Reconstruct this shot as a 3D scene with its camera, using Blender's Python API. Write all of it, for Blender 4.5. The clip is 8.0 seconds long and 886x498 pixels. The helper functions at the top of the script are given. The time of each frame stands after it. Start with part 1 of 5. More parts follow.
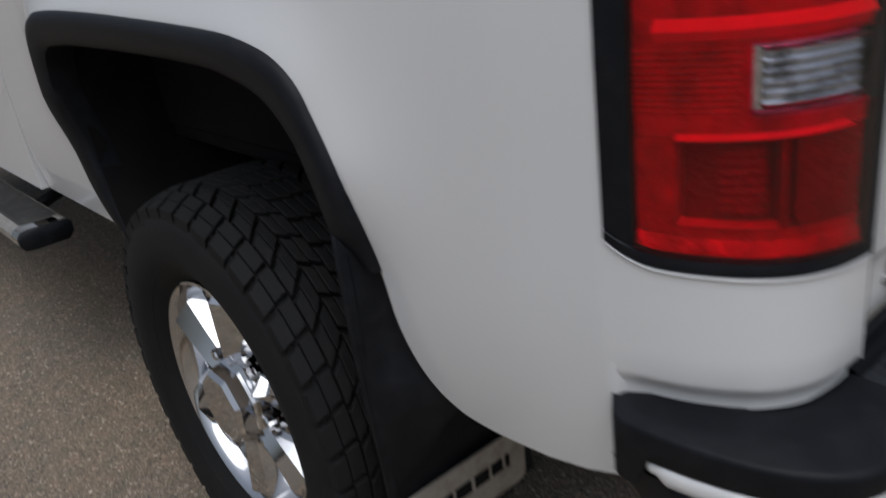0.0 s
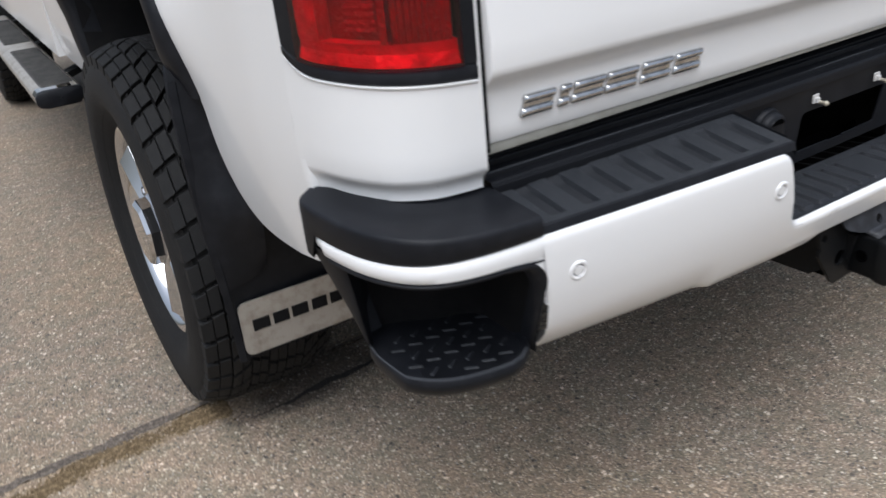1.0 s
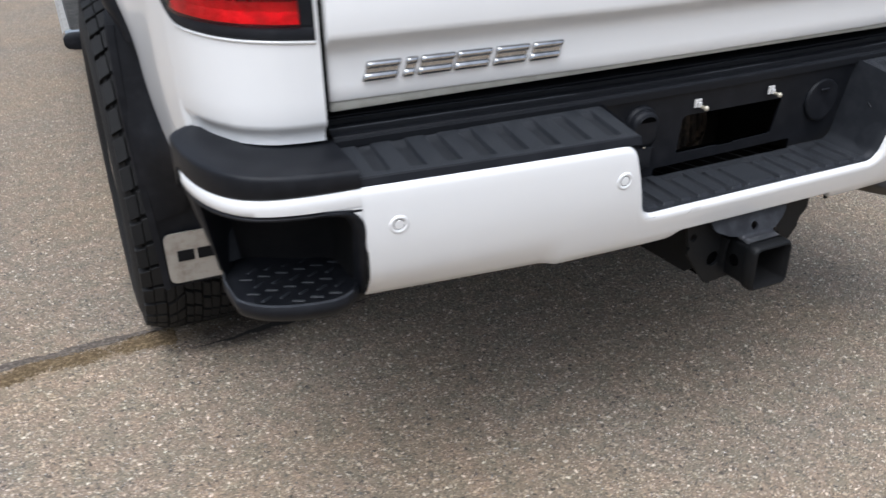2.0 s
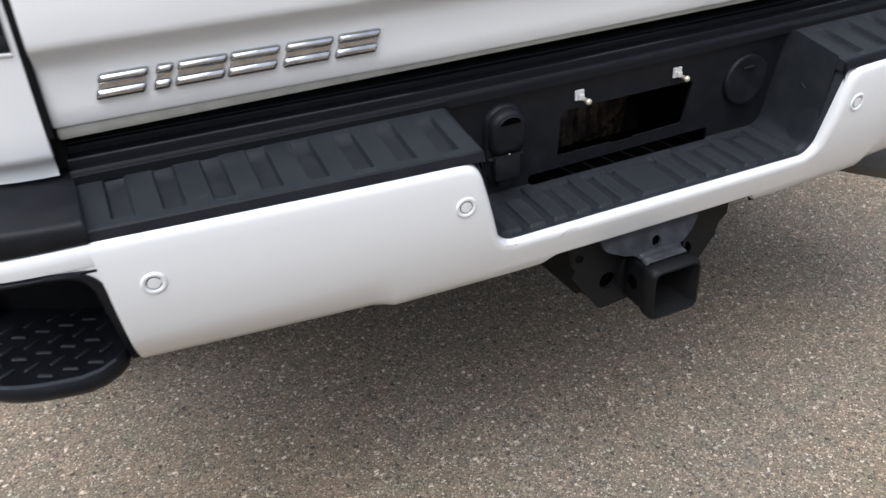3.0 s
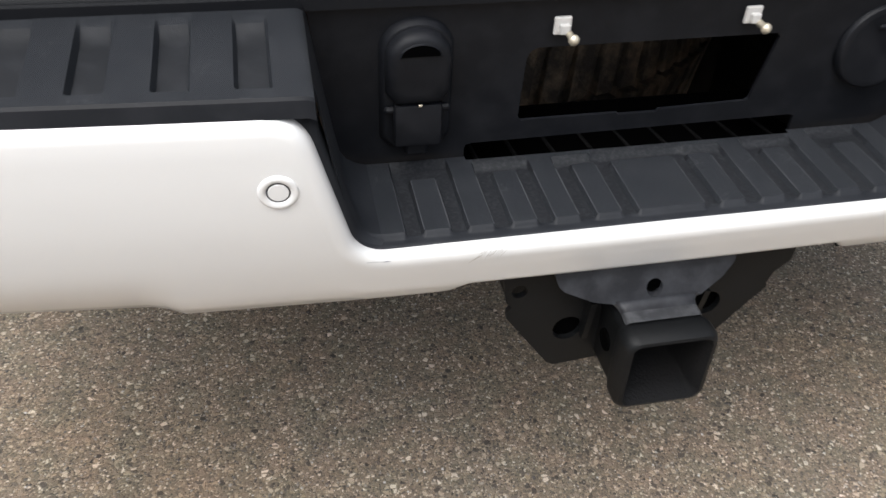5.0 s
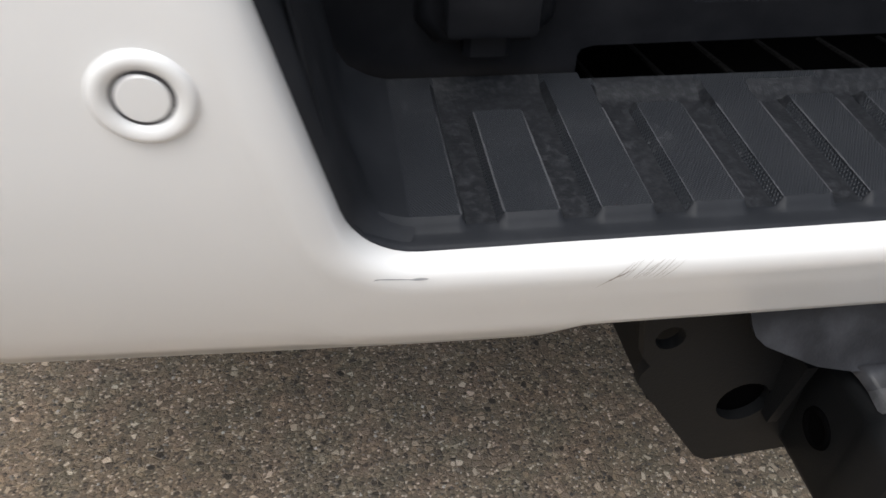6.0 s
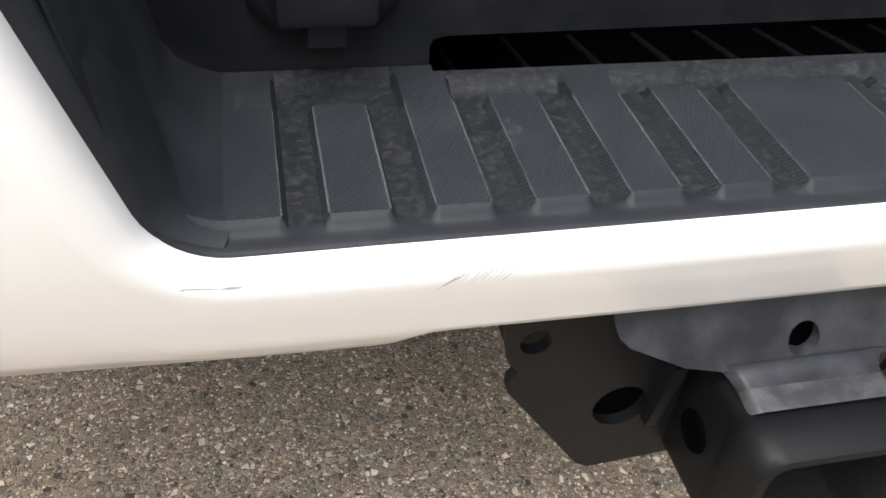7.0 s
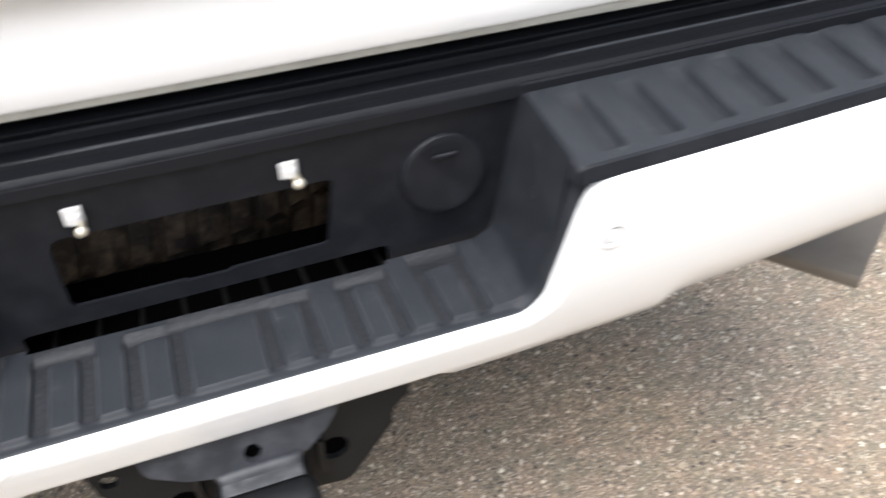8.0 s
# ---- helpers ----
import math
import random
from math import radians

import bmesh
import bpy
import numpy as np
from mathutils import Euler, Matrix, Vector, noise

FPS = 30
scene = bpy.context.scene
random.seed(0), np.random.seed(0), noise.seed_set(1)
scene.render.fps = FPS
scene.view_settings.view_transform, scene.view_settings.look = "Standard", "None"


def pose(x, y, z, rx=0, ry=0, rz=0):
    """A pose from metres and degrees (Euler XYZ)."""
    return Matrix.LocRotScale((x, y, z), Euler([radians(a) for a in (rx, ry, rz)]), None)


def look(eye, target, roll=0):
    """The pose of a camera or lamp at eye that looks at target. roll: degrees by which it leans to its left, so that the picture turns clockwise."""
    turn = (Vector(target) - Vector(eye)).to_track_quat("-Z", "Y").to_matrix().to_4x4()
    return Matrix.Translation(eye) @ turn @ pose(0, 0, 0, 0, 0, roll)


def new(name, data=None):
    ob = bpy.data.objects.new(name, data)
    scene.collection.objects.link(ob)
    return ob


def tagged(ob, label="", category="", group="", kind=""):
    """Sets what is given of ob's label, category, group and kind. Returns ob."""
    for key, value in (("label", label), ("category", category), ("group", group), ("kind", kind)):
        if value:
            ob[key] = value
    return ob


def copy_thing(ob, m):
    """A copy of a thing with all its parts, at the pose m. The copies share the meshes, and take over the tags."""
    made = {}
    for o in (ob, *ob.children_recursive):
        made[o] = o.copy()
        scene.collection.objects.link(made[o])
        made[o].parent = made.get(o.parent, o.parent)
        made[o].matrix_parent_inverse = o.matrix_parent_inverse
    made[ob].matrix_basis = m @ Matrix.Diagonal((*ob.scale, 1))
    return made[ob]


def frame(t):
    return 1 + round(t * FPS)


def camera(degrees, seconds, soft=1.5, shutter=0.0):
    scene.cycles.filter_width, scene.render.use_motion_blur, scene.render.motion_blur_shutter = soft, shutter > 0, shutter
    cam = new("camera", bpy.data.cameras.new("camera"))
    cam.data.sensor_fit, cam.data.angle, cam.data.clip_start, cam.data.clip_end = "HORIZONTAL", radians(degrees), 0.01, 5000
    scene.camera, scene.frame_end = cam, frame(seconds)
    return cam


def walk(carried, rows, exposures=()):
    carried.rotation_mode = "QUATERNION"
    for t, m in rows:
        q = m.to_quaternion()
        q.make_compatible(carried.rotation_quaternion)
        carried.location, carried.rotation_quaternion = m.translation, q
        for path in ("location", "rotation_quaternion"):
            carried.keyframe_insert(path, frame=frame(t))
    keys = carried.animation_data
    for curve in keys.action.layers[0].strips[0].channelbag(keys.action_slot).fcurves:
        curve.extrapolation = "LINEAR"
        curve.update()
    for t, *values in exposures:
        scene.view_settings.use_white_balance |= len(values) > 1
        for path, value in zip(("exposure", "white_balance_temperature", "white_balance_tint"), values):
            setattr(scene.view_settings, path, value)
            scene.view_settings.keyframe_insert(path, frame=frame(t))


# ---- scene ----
cam = camera(57.2, 8.0, shutter=0.38)
PATH = [
    (0, (-1.576, -0.101, 1.355), (-0.423, 1.329, 0.564), -7.4),
    (0.2, (-1.579, -0.218, 1.333), (-0.443, 1.204, 0.503), -7.1),
    (0.5, (-1.514, -0.379, 1.306), (-0.445, 1.056, 0.413), -6.2),
    (1, (-1.362, -0.63, 1.248), (-0.453, 0.914, 0.359), -5.0),
    (1.5, (-1.287, -0.846, 1.235), (-0.467, 0.755, 0.361), -1.8),
    (2, (-1.129, -0.911, 1.235), (-0.374, 0.707, 0.334), -0.3),
    (2.2, (-1.017, -0.909, 1.228), (-0.29, 0.711, 0.308), -0.3),
    (3.3, (-0.668, -0.681, 1.239), (-0.02, 0.856, 0.135), -3.1),
    (3.5, (-0.613, -0.643, 1.224), (-0.018, 0.885, 0.079), -2.8),
    (4, (-0.415, -0.584, 1.196), (-0.038, 0.971, -0.005), -0.7),
    (4.2, (-0.368, -0.563, 1.177), (-0.062, 0.996, -0.037), -0.2),
    (5.3, (-0.33, -0.329, 1.027), (0.03, 1.18, -0.236), 4.4),
    (5.5, (-0.326, -0.253, 0.981), (0.015, 1.25, -0.293), 5.1),
    (6, (-0.293, -0.131, 0.854), (-0.007, 1.374, -0.432), 4.0),
    (6.5, (-0.248, -0.11, 0.834), (0.12, 1.376, -0.452), 5.2),
    (7, (-0.245, -0.121, 0.842), (0.168, 1.366, -0.429), 5.9),
    (7.5, (-0.184, -0.227, 0.995), (0.282, 1.266, -0.25), 2.1),
    (7.7, (-0.119, -0.293, 1.08), (0.379, 1.199, -0.156), 0.1),
    (8, (0.008, -0.419, 1.162), (0.545, 1.103, -0.019), -1.7),
]
EXPOSE = [(0.0, -0.2, 5950, 9), (0.5, 0.56, 5850, 9), (1.0, 0.78, 5950, 9), (2.0, 0.92, 5850, 9), (3.5, 0.78, 6100, 9), (4.0, 0.82, 6300, 8), (5.5, 1.1, 6350, 9), (6.0, 0.8, 6350, 9), (6.5, 1.3, 6450, 9), (7.0, 1.62, 6450, 9), (7.5, 1.95, 6450, 9), (8.0, 1.8, 6200, 9)]
walk(cam, [(t, look(eye, target, roll)) for t, eye, target, roll in PATH], EXPOSE)

# ---- world and light: bright overcast day ----
SUN_UP, SUN_ROUND = radians(64), radians(222)
world = bpy.data.worlds.new("world")
scene.world = world
world.use_nodes = True
wn, wl = world.node_tree.nodes, world.node_tree.links
sky = wn.new("ShaderNodeTexSky")
sky.sky_type, sky.sun_disc = "NISHITA", False
sky.sun_elevation, sky.sun_rotation = SUN_UP, SUN_ROUND
sky.air_density, sky.dust_density, sky.ozone_density = 1.0, 4.0, 1.0
grey = wn.new("ShaderNodeHueSaturation")
grey.inputs["Saturation"].default_value = 0.40
wl.new(sky.outputs[0], grey.inputs["Color"])
# an overcast sky is about three times brighter overhead than at the horizon
way = wn.new("ShaderNodeTexCoord")
rise = wn.new("ShaderNodeSeparateXYZ")
wl.new(way.outputs["Generated"], rise.inputs[0])
lift = wn.new("ShaderNodeMapRange")
lift.inputs["To Min"].default_value, lift.inputs["To Max"].default_value = 0.6, 1.5
wl.new(rise.outputs[2], lift.inputs["Value"])
cloud = wn.new("ShaderNodeMix")
cloud.data_type, cloud.blend_type = "RGBA", "MULTIPLY"
cloud.inputs["Factor"].default_value = 1.0
wl.new(grey.outputs[0], cloud.inputs["A"])
wl.new(lift.outputs[0], cloud.inputs["B"])
wl.new(cloud.outputs["Result"], wn["Background"].inputs["Color"])
wn["Background"].inputs["Strength"].default_value = 0.11

sun = new("sun", bpy.data.lights.new("sun", "SUN"))
sun.data.energy, sun.data.angle, sun.data.color = 1.15, radians(60), (1.0, 0.97, 0.93)
to_sun = Vector((math.sin(SUN_ROUND) * math.cos(SUN_UP), math.cos(SUN_ROUND) * math.cos(SUN_UP), math.sin(SUN_UP)))
sun.matrix_world = look((0, 0, 6), Vector((0, 0, 6)) - to_sun)


# ---- materials ----
def material(name, base, rough, metal=0.0, coat=0.0, grain=0.0, grain_size=0.001, stain=0.0, stain_size=0.08, stain_tint=(0.5, 0.47, 0.42), spec=0.5, sheen=0.0):
    """A surface with fine relief of grain_size metres and soft stains of stain_size metres."""
    m = bpy.data.materials.new(name)
    m.use_nodes = True
    n, l = m.node_tree.nodes, m.node_tree.links
    b = n["Principled BSDF"]
    b.inputs["Metallic"].default_value = metal
    b.inputs["Sheen Weight"].default_value, b.inputs["Sheen Roughness"].default_value = sheen, 0.35
    b.inputs["Coat Weight"].default_value = coat
    b.inputs["Coat Roughness"].default_value = 0.06
    b.inputs["Specular IOR Level"].default_value = spec
    where = n.new("ShaderNodeTexCoord")
    big = n.new("ShaderNodeTexNoise")
    big.inputs["Scale"].default_value, big.inputs["Detail"].default_value = 1 / stain_size, 7
    big.inputs["Roughness"].default_value = 0.65
    l.new(where.outputs["Object"], big.inputs["Vector"])
    ramp = n.new("ShaderNodeMapRange")
    ramp.inputs["From Min"].default_value, ramp.inputs["From Max"].default_value = 0.45, 0.75
    ramp.inputs["To Max"].default_value = stain
    l.new(big.outputs["Fac"], ramp.inputs["Value"])
    mix = n.new("ShaderNodeMix")
    mix.data_type = "RGBA"
    mix.inputs["A"].default_value, mix.inputs["B"].default_value = (*base, 1), (*stain_tint, 1)
    l.new(ramp.outputs[0], mix.inputs["Factor"])
    l.new(mix.outputs["Result"], b.inputs["Base Color"])
    r = n.new("ShaderNodeMapRange")
    r.inputs["To Min"].default_value, r.inputs["To Max"].default_value = rough * 0.88, min(1.0, rough * 1.15)
    l.new(big.outputs["Fac"], r.inputs["Value"])
    l.new(r.outputs[0], b.inputs["Roughness"])
    if grain:
        fine = n.new("ShaderNodeTexNoise")
        fine.inputs["Scale"].default_value, fine.inputs["Detail"].default_value = 1 / grain_size, 3
        l.new(where.outputs["Object"], fine.inputs["Vector"])
        bump = n.new("ShaderNodeBump")
        bump.inputs["Strength"].default_value, bump.inputs["Distance"].default_value = grain, grain_size
        l.new(fine.outputs["Fac"], bump.inputs["Height"])
        l.new(bump.outputs[0], b.inputs["Normal"])
    return m


PAINT = material("white_paint", (0.680, 0.678, 0.672), 0.32, coat=0.7, stain=0.10, stain_size=0.35, stain_tint=(0.63, 0.60, 0.55))
PLASTIC = material("black_plastic", (0.0056, 0.0063, 0.0084), 0.50, grain=0.16, grain_size=0.0007, stain=0.38, stain_size=0.035, stain_tint=(0.023, 0.024, 0.028), spec=0.19)


def woven_tread():
    """Step plastic with a fine woven relief, pale wear specks and dust."""
    m = material("worn_step_plastic", (0.0158, 0.0181, 0.0224), 0.52, stain=0.35, stain_size=0.030, stain_tint=(0.036, 0.038, 0.043), spec=0.30)
    n, l = m.node_tree.nodes, m.node_tree.links
    b = n["Principled BSDF"]
    where = n["Texture Coordinate"].outputs["Object"]
    heights = []
    for turn in (32, -32):
        place = n.new("ShaderNodeMapping")
        place.inputs["Rotation"].default_value = (0, 0, radians(turn))
        l.new(where, place.inputs["Vector"])
        wave = n.new("ShaderNodeTexWave")
        wave.inputs["Scale"].default_value = 270
        l.new(place.outputs[0], wave.inputs["Vector"])
        heights.append(wave.outputs["Fac"])
    weave = n.new("ShaderNodeMath")
    weave.operation = "MULTIPLY"
    l.new(heights[0], weave.inputs[0])
    l.new(heights[1], weave.inputs[1])
    bump = n.new("ShaderNodeBump")
    bump.inputs["Strength"].default_value, bump.inputs["Distance"].default_value = 0.75, 0.0007
    l.new(weave.outputs[0], bump.inputs["Height"])
    l.new(bump.outputs[0], b.inputs["Normal"])
    speck = n.new("ShaderNodeTexNoise")
    speck.inputs["Scale"].default_value, speck.inputs["Detail"].default_value = 260, 5
    l.new(where, speck.inputs["Vector"])
    patch = n.new("ShaderNodeTexNoise")
    patch.inputs["Scale"].default_value, patch.inputs["Detail"].default_value = 38, 4
    l.new(where, patch.inputs["Vector"])
    both = n.new("ShaderNodeMath")
    both.operation = "MULTIPLY"
    l.new(speck.outputs["Fac"], both.inputs[0])
    l.new(patch.outputs["Fac"], both.inputs[1])
    cut = n.new("ShaderNodeMapRange")
    cut.inputs["From Min"].default_value, cut.inputs["From Max"].default_value, cut.inputs["To Max"].default_value = 0.350, 0.48, 0.40
    l.new(both.outputs[0], cut.inputs["Value"])
    mix = n.new("ShaderNodeMix")
    mix.data_type = "RGBA"
    l.new(cut.outputs[0], mix.inputs["Factor"])
    l.new(b.inputs["Base Color"].links[0].from_socket, mix.inputs["A"])
    mix.inputs["B"].default_value = (0.095, 0.097, 0.102, 1)
    l.new(mix.outputs["Result"], b.inputs["Base Color"])
    return m


TREAD = woven_tread()
LIP = material("smooth_step_lip", (0.0125, 0.0140, 0.0172), 0.56, grain=0.05, grain_size=0.0012, stain=0.5, stain_size=0.025, stain_tint=(0.030, 0.032, 0.037), spec=0.22)
GROOVE = material("scoured_groove_plastic", (0.0086, 0.0096, 0.0118), 0.52, grain=0.18, grain_size=0.0018, stain=0.9, stain_size=0.0035, stain_tint=(0.036, 0.038, 0.043), spec=0.30)
DARK_GROOVE = material("dark_groove_floor", (0.0118, 0.0131, 0.0158), 0.55, grain=0.15, grain_size=0.0015, stain=0.75, stain_size=0.018, stain_tint=(0.026, 0.0275, 0.032), spec=0.28)
DARK = material("matt_black_liner", (0.0035, 0.0035, 0.004), 0.85, grain=0.4, grain_size=0.003, stain=0.15, spec=0.18, stain_size=0.1, stain_tint=(0.05, 0.045, 0.04))
# near-black that paints the shade inside holes and the slot
HOLE = material("painted_hole_shade", (0.0008, 0.0008, 0.0009), 0.95, spec=0.02)
CHROME = material("chrome", (0.60, 0.60, 0.61), 0.05, metal=1.0, stain=0.12, stain_size=0.03, stain_tint=(0.55, 0.52, 0.48))
STEEL = material("black_coated_steel", (0.0040, 0.0044, 0.0050), 0.5, grain=0.12, grain_size=0.0012, stain=0.2, stain_size=0.05, stain_tint=(0.015, 0.0155, 0.0160), spec=0.18)
DUSTY = material("dusty_bare_bracket", (0.0115, 0.0122, 0.015), 0.45, grain=0.12, grain_size=0.0015, stain=0.7, stain_size=0.03, stain_tint=(0.048, 0.050, 0.057), spec=0.35)
WORN = material("worn_bright_edge", (0.022, 0.023, 0.026), 0.42, grain=0.15, grain_size=0.0015, stain=0.8, stain_size=0.016, stain_tint=(0.090, 0.092, 0.098))
RUBBER = material("tyre_rubber", (0.0048, 0.0048, 0.0050), 0.74, grain=0.45, grain_size=0.0025, stain=0.35, stain_size=0.05, stain_tint=(0.022, 0.020, 0.0175), spec=0.27)
DIRTY = material("muddy_rubber", (0.030, 0.024, 0.019), 0.85, grain=0.6, grain_size=0.004, stain=0.9, stain_size=0.04, stain_tint=(0.21, 0.155, 0.105))
STAINLESS = material("brushed_stainless", (0.40, 0.38, 0.35), 0.44, metal=0.6, grain=0.3, grain_size=0.003, stain=0.9, stain_size=0.028, stain_tint=(0.235, 0.205, 0.165))
NYLON = material("white_nylon", (0.48, 0.47, 0.455), 0.5, grain=0.2, grain_size=0.003, stain=0.2, stain_size=0.01)
BRASS = material("dull_zinc", (0.55, 0.50, 0.40), 0.4, metal=0.6, stain=0.4, stain_size=0.006, stain_tint=(0.3, 0.25, 0.18))
SEAL = material("grey_tailgate_hem", (0.27, 0.265, 0.235), 0.65, grain=0.2, grain_size=0.004, stain=0.7, stain_size=0.05, stain_tint=(0.15, 0.145, 0.125))
DUSTED = material("dusted_tread_rubber", (0.045, 0.044, 0.042), 0.7, grain=0.2, grain_size=0.003, stain=0.7, stain_size=0.05, stain_tint=(0.115, 0.110, 0.102), spec=0.25)
# darker copy of the black plastic, the tailgate's shade put into its colour
SHADED_DECK = material("shaded_deck_plastic", (0.0056, 0.0062, 0.0080), 0.52, grain=0.16, grain_size=0.0008, stain=0.35, stain_size=0.06, stain_tint=(0.0095, 0.0100, 0.0115), spec=0.16)
# pale edge for the rubbed step lip and the painted ridge highlights
RUBBED_GLINT = material("rubbed_and_glint_edge", (0.027, 0.029, 0.033), 0.45, stain=0.7, stain_size=0.006, stain_tint=(0.042, 0.044, 0.049), spec=0.3)
SCOURED = material("boot_scoured_edge", (0.066, 0.068, 0.074), 0.5, stain=0.8, stain_size=0.004, stain_tint=(0.040, 0.042, 0.046), spec=0.3)
CHIP = material("grey_chip", (0.30, 0.31, 0.33), 0.6, stain=0.6, stain_size=0.004, stain_tint=(0.14, 0.14, 0.15))
EXHAUST = material("dull_brown_steel", (0.120, 0.100, 0.078), 0.7, metal=0.0, grain=0.15, grain_size=0.003, stain=0.5, stain_size=0.08, stain_tint=(0.075, 0.060, 0.045))
EMBLEM = material("emblem_chrome", (0.50, 0.495, 0.49), 0.08, metal=1.0, stain=0.5, stain_size=0.02, stain_tint=(0.12, 0.11, 0.10))
DEBRIS = material("dry_plant_debris", (0.085, 0.060, 0.032), 0.9, grain=0.3, grain_size=0.002, stain=0.9, stain_size=0.012, stain_tint=(0.30, 0.225, 0.135), spec=0.2)
SCUFF = material("bare_scuff", (0.20, 0.175, 0.155), 0.7, stain=0.8, stain_size=0.003, stain_tint=(0.62, 0.60, 0.57))
RING = material("sensor_gap", (0.03, 0.03, 0.035), 0.6, stain=0.1)
RED = material("red_reflector", (0.58, 0.001, 0.035), 0.30, metal=0.30, coat=0.0, grain=0.4, grain_size=0.014, stain=0.95, stain_size=0.045, stain_tint=(0.17, 0.001, 0.010), spec=0.15)
# brighter red that paints the highlights on the lamp's ledges
HOTRED = material("ledge_highlight_red", (0.95, 0.014, 0.08), 0.22, metal=0.0, coat=0.3, stain=0.4, stain_size=0.02, stain_tint=(0.75, 0.006, 0.02), spec=0.4)
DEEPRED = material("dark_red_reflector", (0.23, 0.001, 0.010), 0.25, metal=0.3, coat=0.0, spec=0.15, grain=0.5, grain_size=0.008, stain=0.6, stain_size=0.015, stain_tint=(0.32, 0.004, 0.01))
REFLECT = material("lamp_reflector", (0.80, 0.80, 0.82), 0.10, metal=1.0, grain=0.05, grain_size=0.006, stain=0.8, stain_size=0.04, stain_tint=(0.06, 0.05, 0.05))


def glass(name, tint, rough=0.03, ior=1.2):
    m = bpy.data.materials.new(name)
    m.use_nodes = True
    b = m.node_tree.nodes["Principled BSDF"]
    b.inputs["Base Color"].default_value = (*tint, 1)
    b.inputs["Roughness"].default_value, b.inputs["IOR"].default_value = rough, ior
    b.inputs["Transmission Weight"].default_value, b.inputs["Coat Weight"].default_value = 1.0, 0.6
    return m


RED_GLASS = glass("red_lens", (0.94, 0.010, 0.075), ior=1.16)
CLEAR_GLASS = glass("clear_lens", (0.93, 0.94, 0.95))
WINDOW = material("dark_window_glass", (0.015, 0.017, 0.02), 0.05, coat=1.0)


def aggregate():
    """Weathered asphalt with many light and dark stones of 3 to 9 mm."""
    m = bpy.data.materials.new("weathered_aggregate_pavement")
    m.use_nodes = True
    n, l = m.node_tree.nodes, m.node_tree.links
    b = n["Principled BSDF"]
    where = n.new("ShaderNodeNewGeometry").outputs["Position"]

    def tex(kind, scale, **more):
        t = n.new(kind)
        t.inputs["Scale"].default_value = scale
        for k, v in more.items():
            t.inputs[k].default_value = v
        l.new(where, t.inputs["Vector"])
        return t

    def ramp(source, stops, mode="LINEAR"):
        r = n.new("ShaderNodeValToRGB")
        r.color_ramp.interpolation = mode
        e = r.color_ramp.elements
        e[0].position, e[0].color = stops[0][0], (*stops[0][1], 1)
        e[1].position, e[1].color = stops[-1][0], (*stops[-1][1], 1)
        for at, c in stops[1:-1]:
            e.new(at).color = (*c, 1)
        l.new(source, r.inputs["Fac"])
        return r

    def mix(factor, a, c, how="MIX"):
        x = n.new("ShaderNodeMix")
        x.data_type, x.blend_type = "RGBA", how
        for socket, v in (("Factor", factor), ("A", a), ("B", c)):
            if isinstance(v, (float, int)):
                x.inputs[socket].default_value = v
            elif isinstance(v, tuple):
                x.inputs[socket].default_value = (*v, 1)
            else:
                l.new(v, x.inputs[socket])
        return x.outputs["Result"]

    warp = tex("ShaderNodeTexNoise", 60, Detail=2)
    coarse = tex("ShaderNodeTexVoronoi", 120)
    fine = tex("ShaderNodeTexVoronoi", 300)
    edge = tex("ShaderNodeTexVoronoi", 120)
    edge.feature = "DISTANCE_TO_EDGE"
    edge_fine = tex("ShaderNodeTexVoronoi", 300)
    edge_fine.feature = "DISTANCE_TO_EDGE"
    split = n.new("ShaderNodeSeparateColor")
    l.new(coarse.outputs["Color"], split.inputs[0])
    split_fine = n.new("ShaderNodeSeparateColor")
    l.new(fine.outputs["Color"], split_fine.inputs[0])
    stops = [(0.0, (0.045, 0.042, 0.040)), (0.12, (0.120, 0.110, 0.099)), (0.36, (0.190, 0.166, 0.136)), (0.60, (0.225, 0.205, 0.180)), (0.78, (0.295, 0.250, 0.194)), (0.92, (0.43, 0.39, 0.335)), (1.0, (0.66, 0.64, 0.60))]
    big_stone = ramp(split.outputs[0], stops)
    small_stone = ramp(split_fine.outputs[0], stops)
    matrix_low = ramp(warp.outputs["Fac"], [(0.3, (0.095, 0.086, 0.074)), (0.7, (0.165, 0.146, 0.123))])
    gap_f = ramp(edge_fine.outputs["Distance"], [(0.0, (0, 0, 0)), (0.12, (1, 1, 1))])
    gap_c = ramp(edge.outputs["Distance"], [(0.05, (0, 0, 0)), (0.16, (1, 1, 1))])
    has = ramp(split.outputs[1], [(0.0, (0, 0, 0)), (0.55, (1, 1, 1))], "CONSTANT")
    lower = mix(gap_f.outputs[0], matrix_low.outputs[0], small_stone.outputs[0])
    mask = n.new("ShaderNodeMath")
    mask.operation = "MULTIPLY"
    l.new(gap_c.outputs[0], mask.inputs[0])
    l.new(has.outputs[0], mask.inputs[1])
    colour = mix(mask.outputs[0], lower, big_stone.outputs[0])
    # broad tone, tan to grey, and a band of silt along the joint
    broad = tex("ShaderNodeTexNoise", 1.6, Detail=5)
    tone = ramp(broad.outputs["Fac"], [(0.35, (0.98, 0.96, 0.93)), (0.65, (1.14, 1.05, 0.93))])
    colour = mix(1.0, colour, tone.outputs[0], "MULTIPLY")
    hues = tex("ShaderNodeTexNoise", 17, Detail=4)
    patch = ramp(hues.outputs["Fac"], [(0.36, (0.92, 0.945, 0.92)), (0.64, (1.12, 1.05, 1.025))])
    colour = mix(1.0, colour, patch.outputs[0], "MULTIPLY")
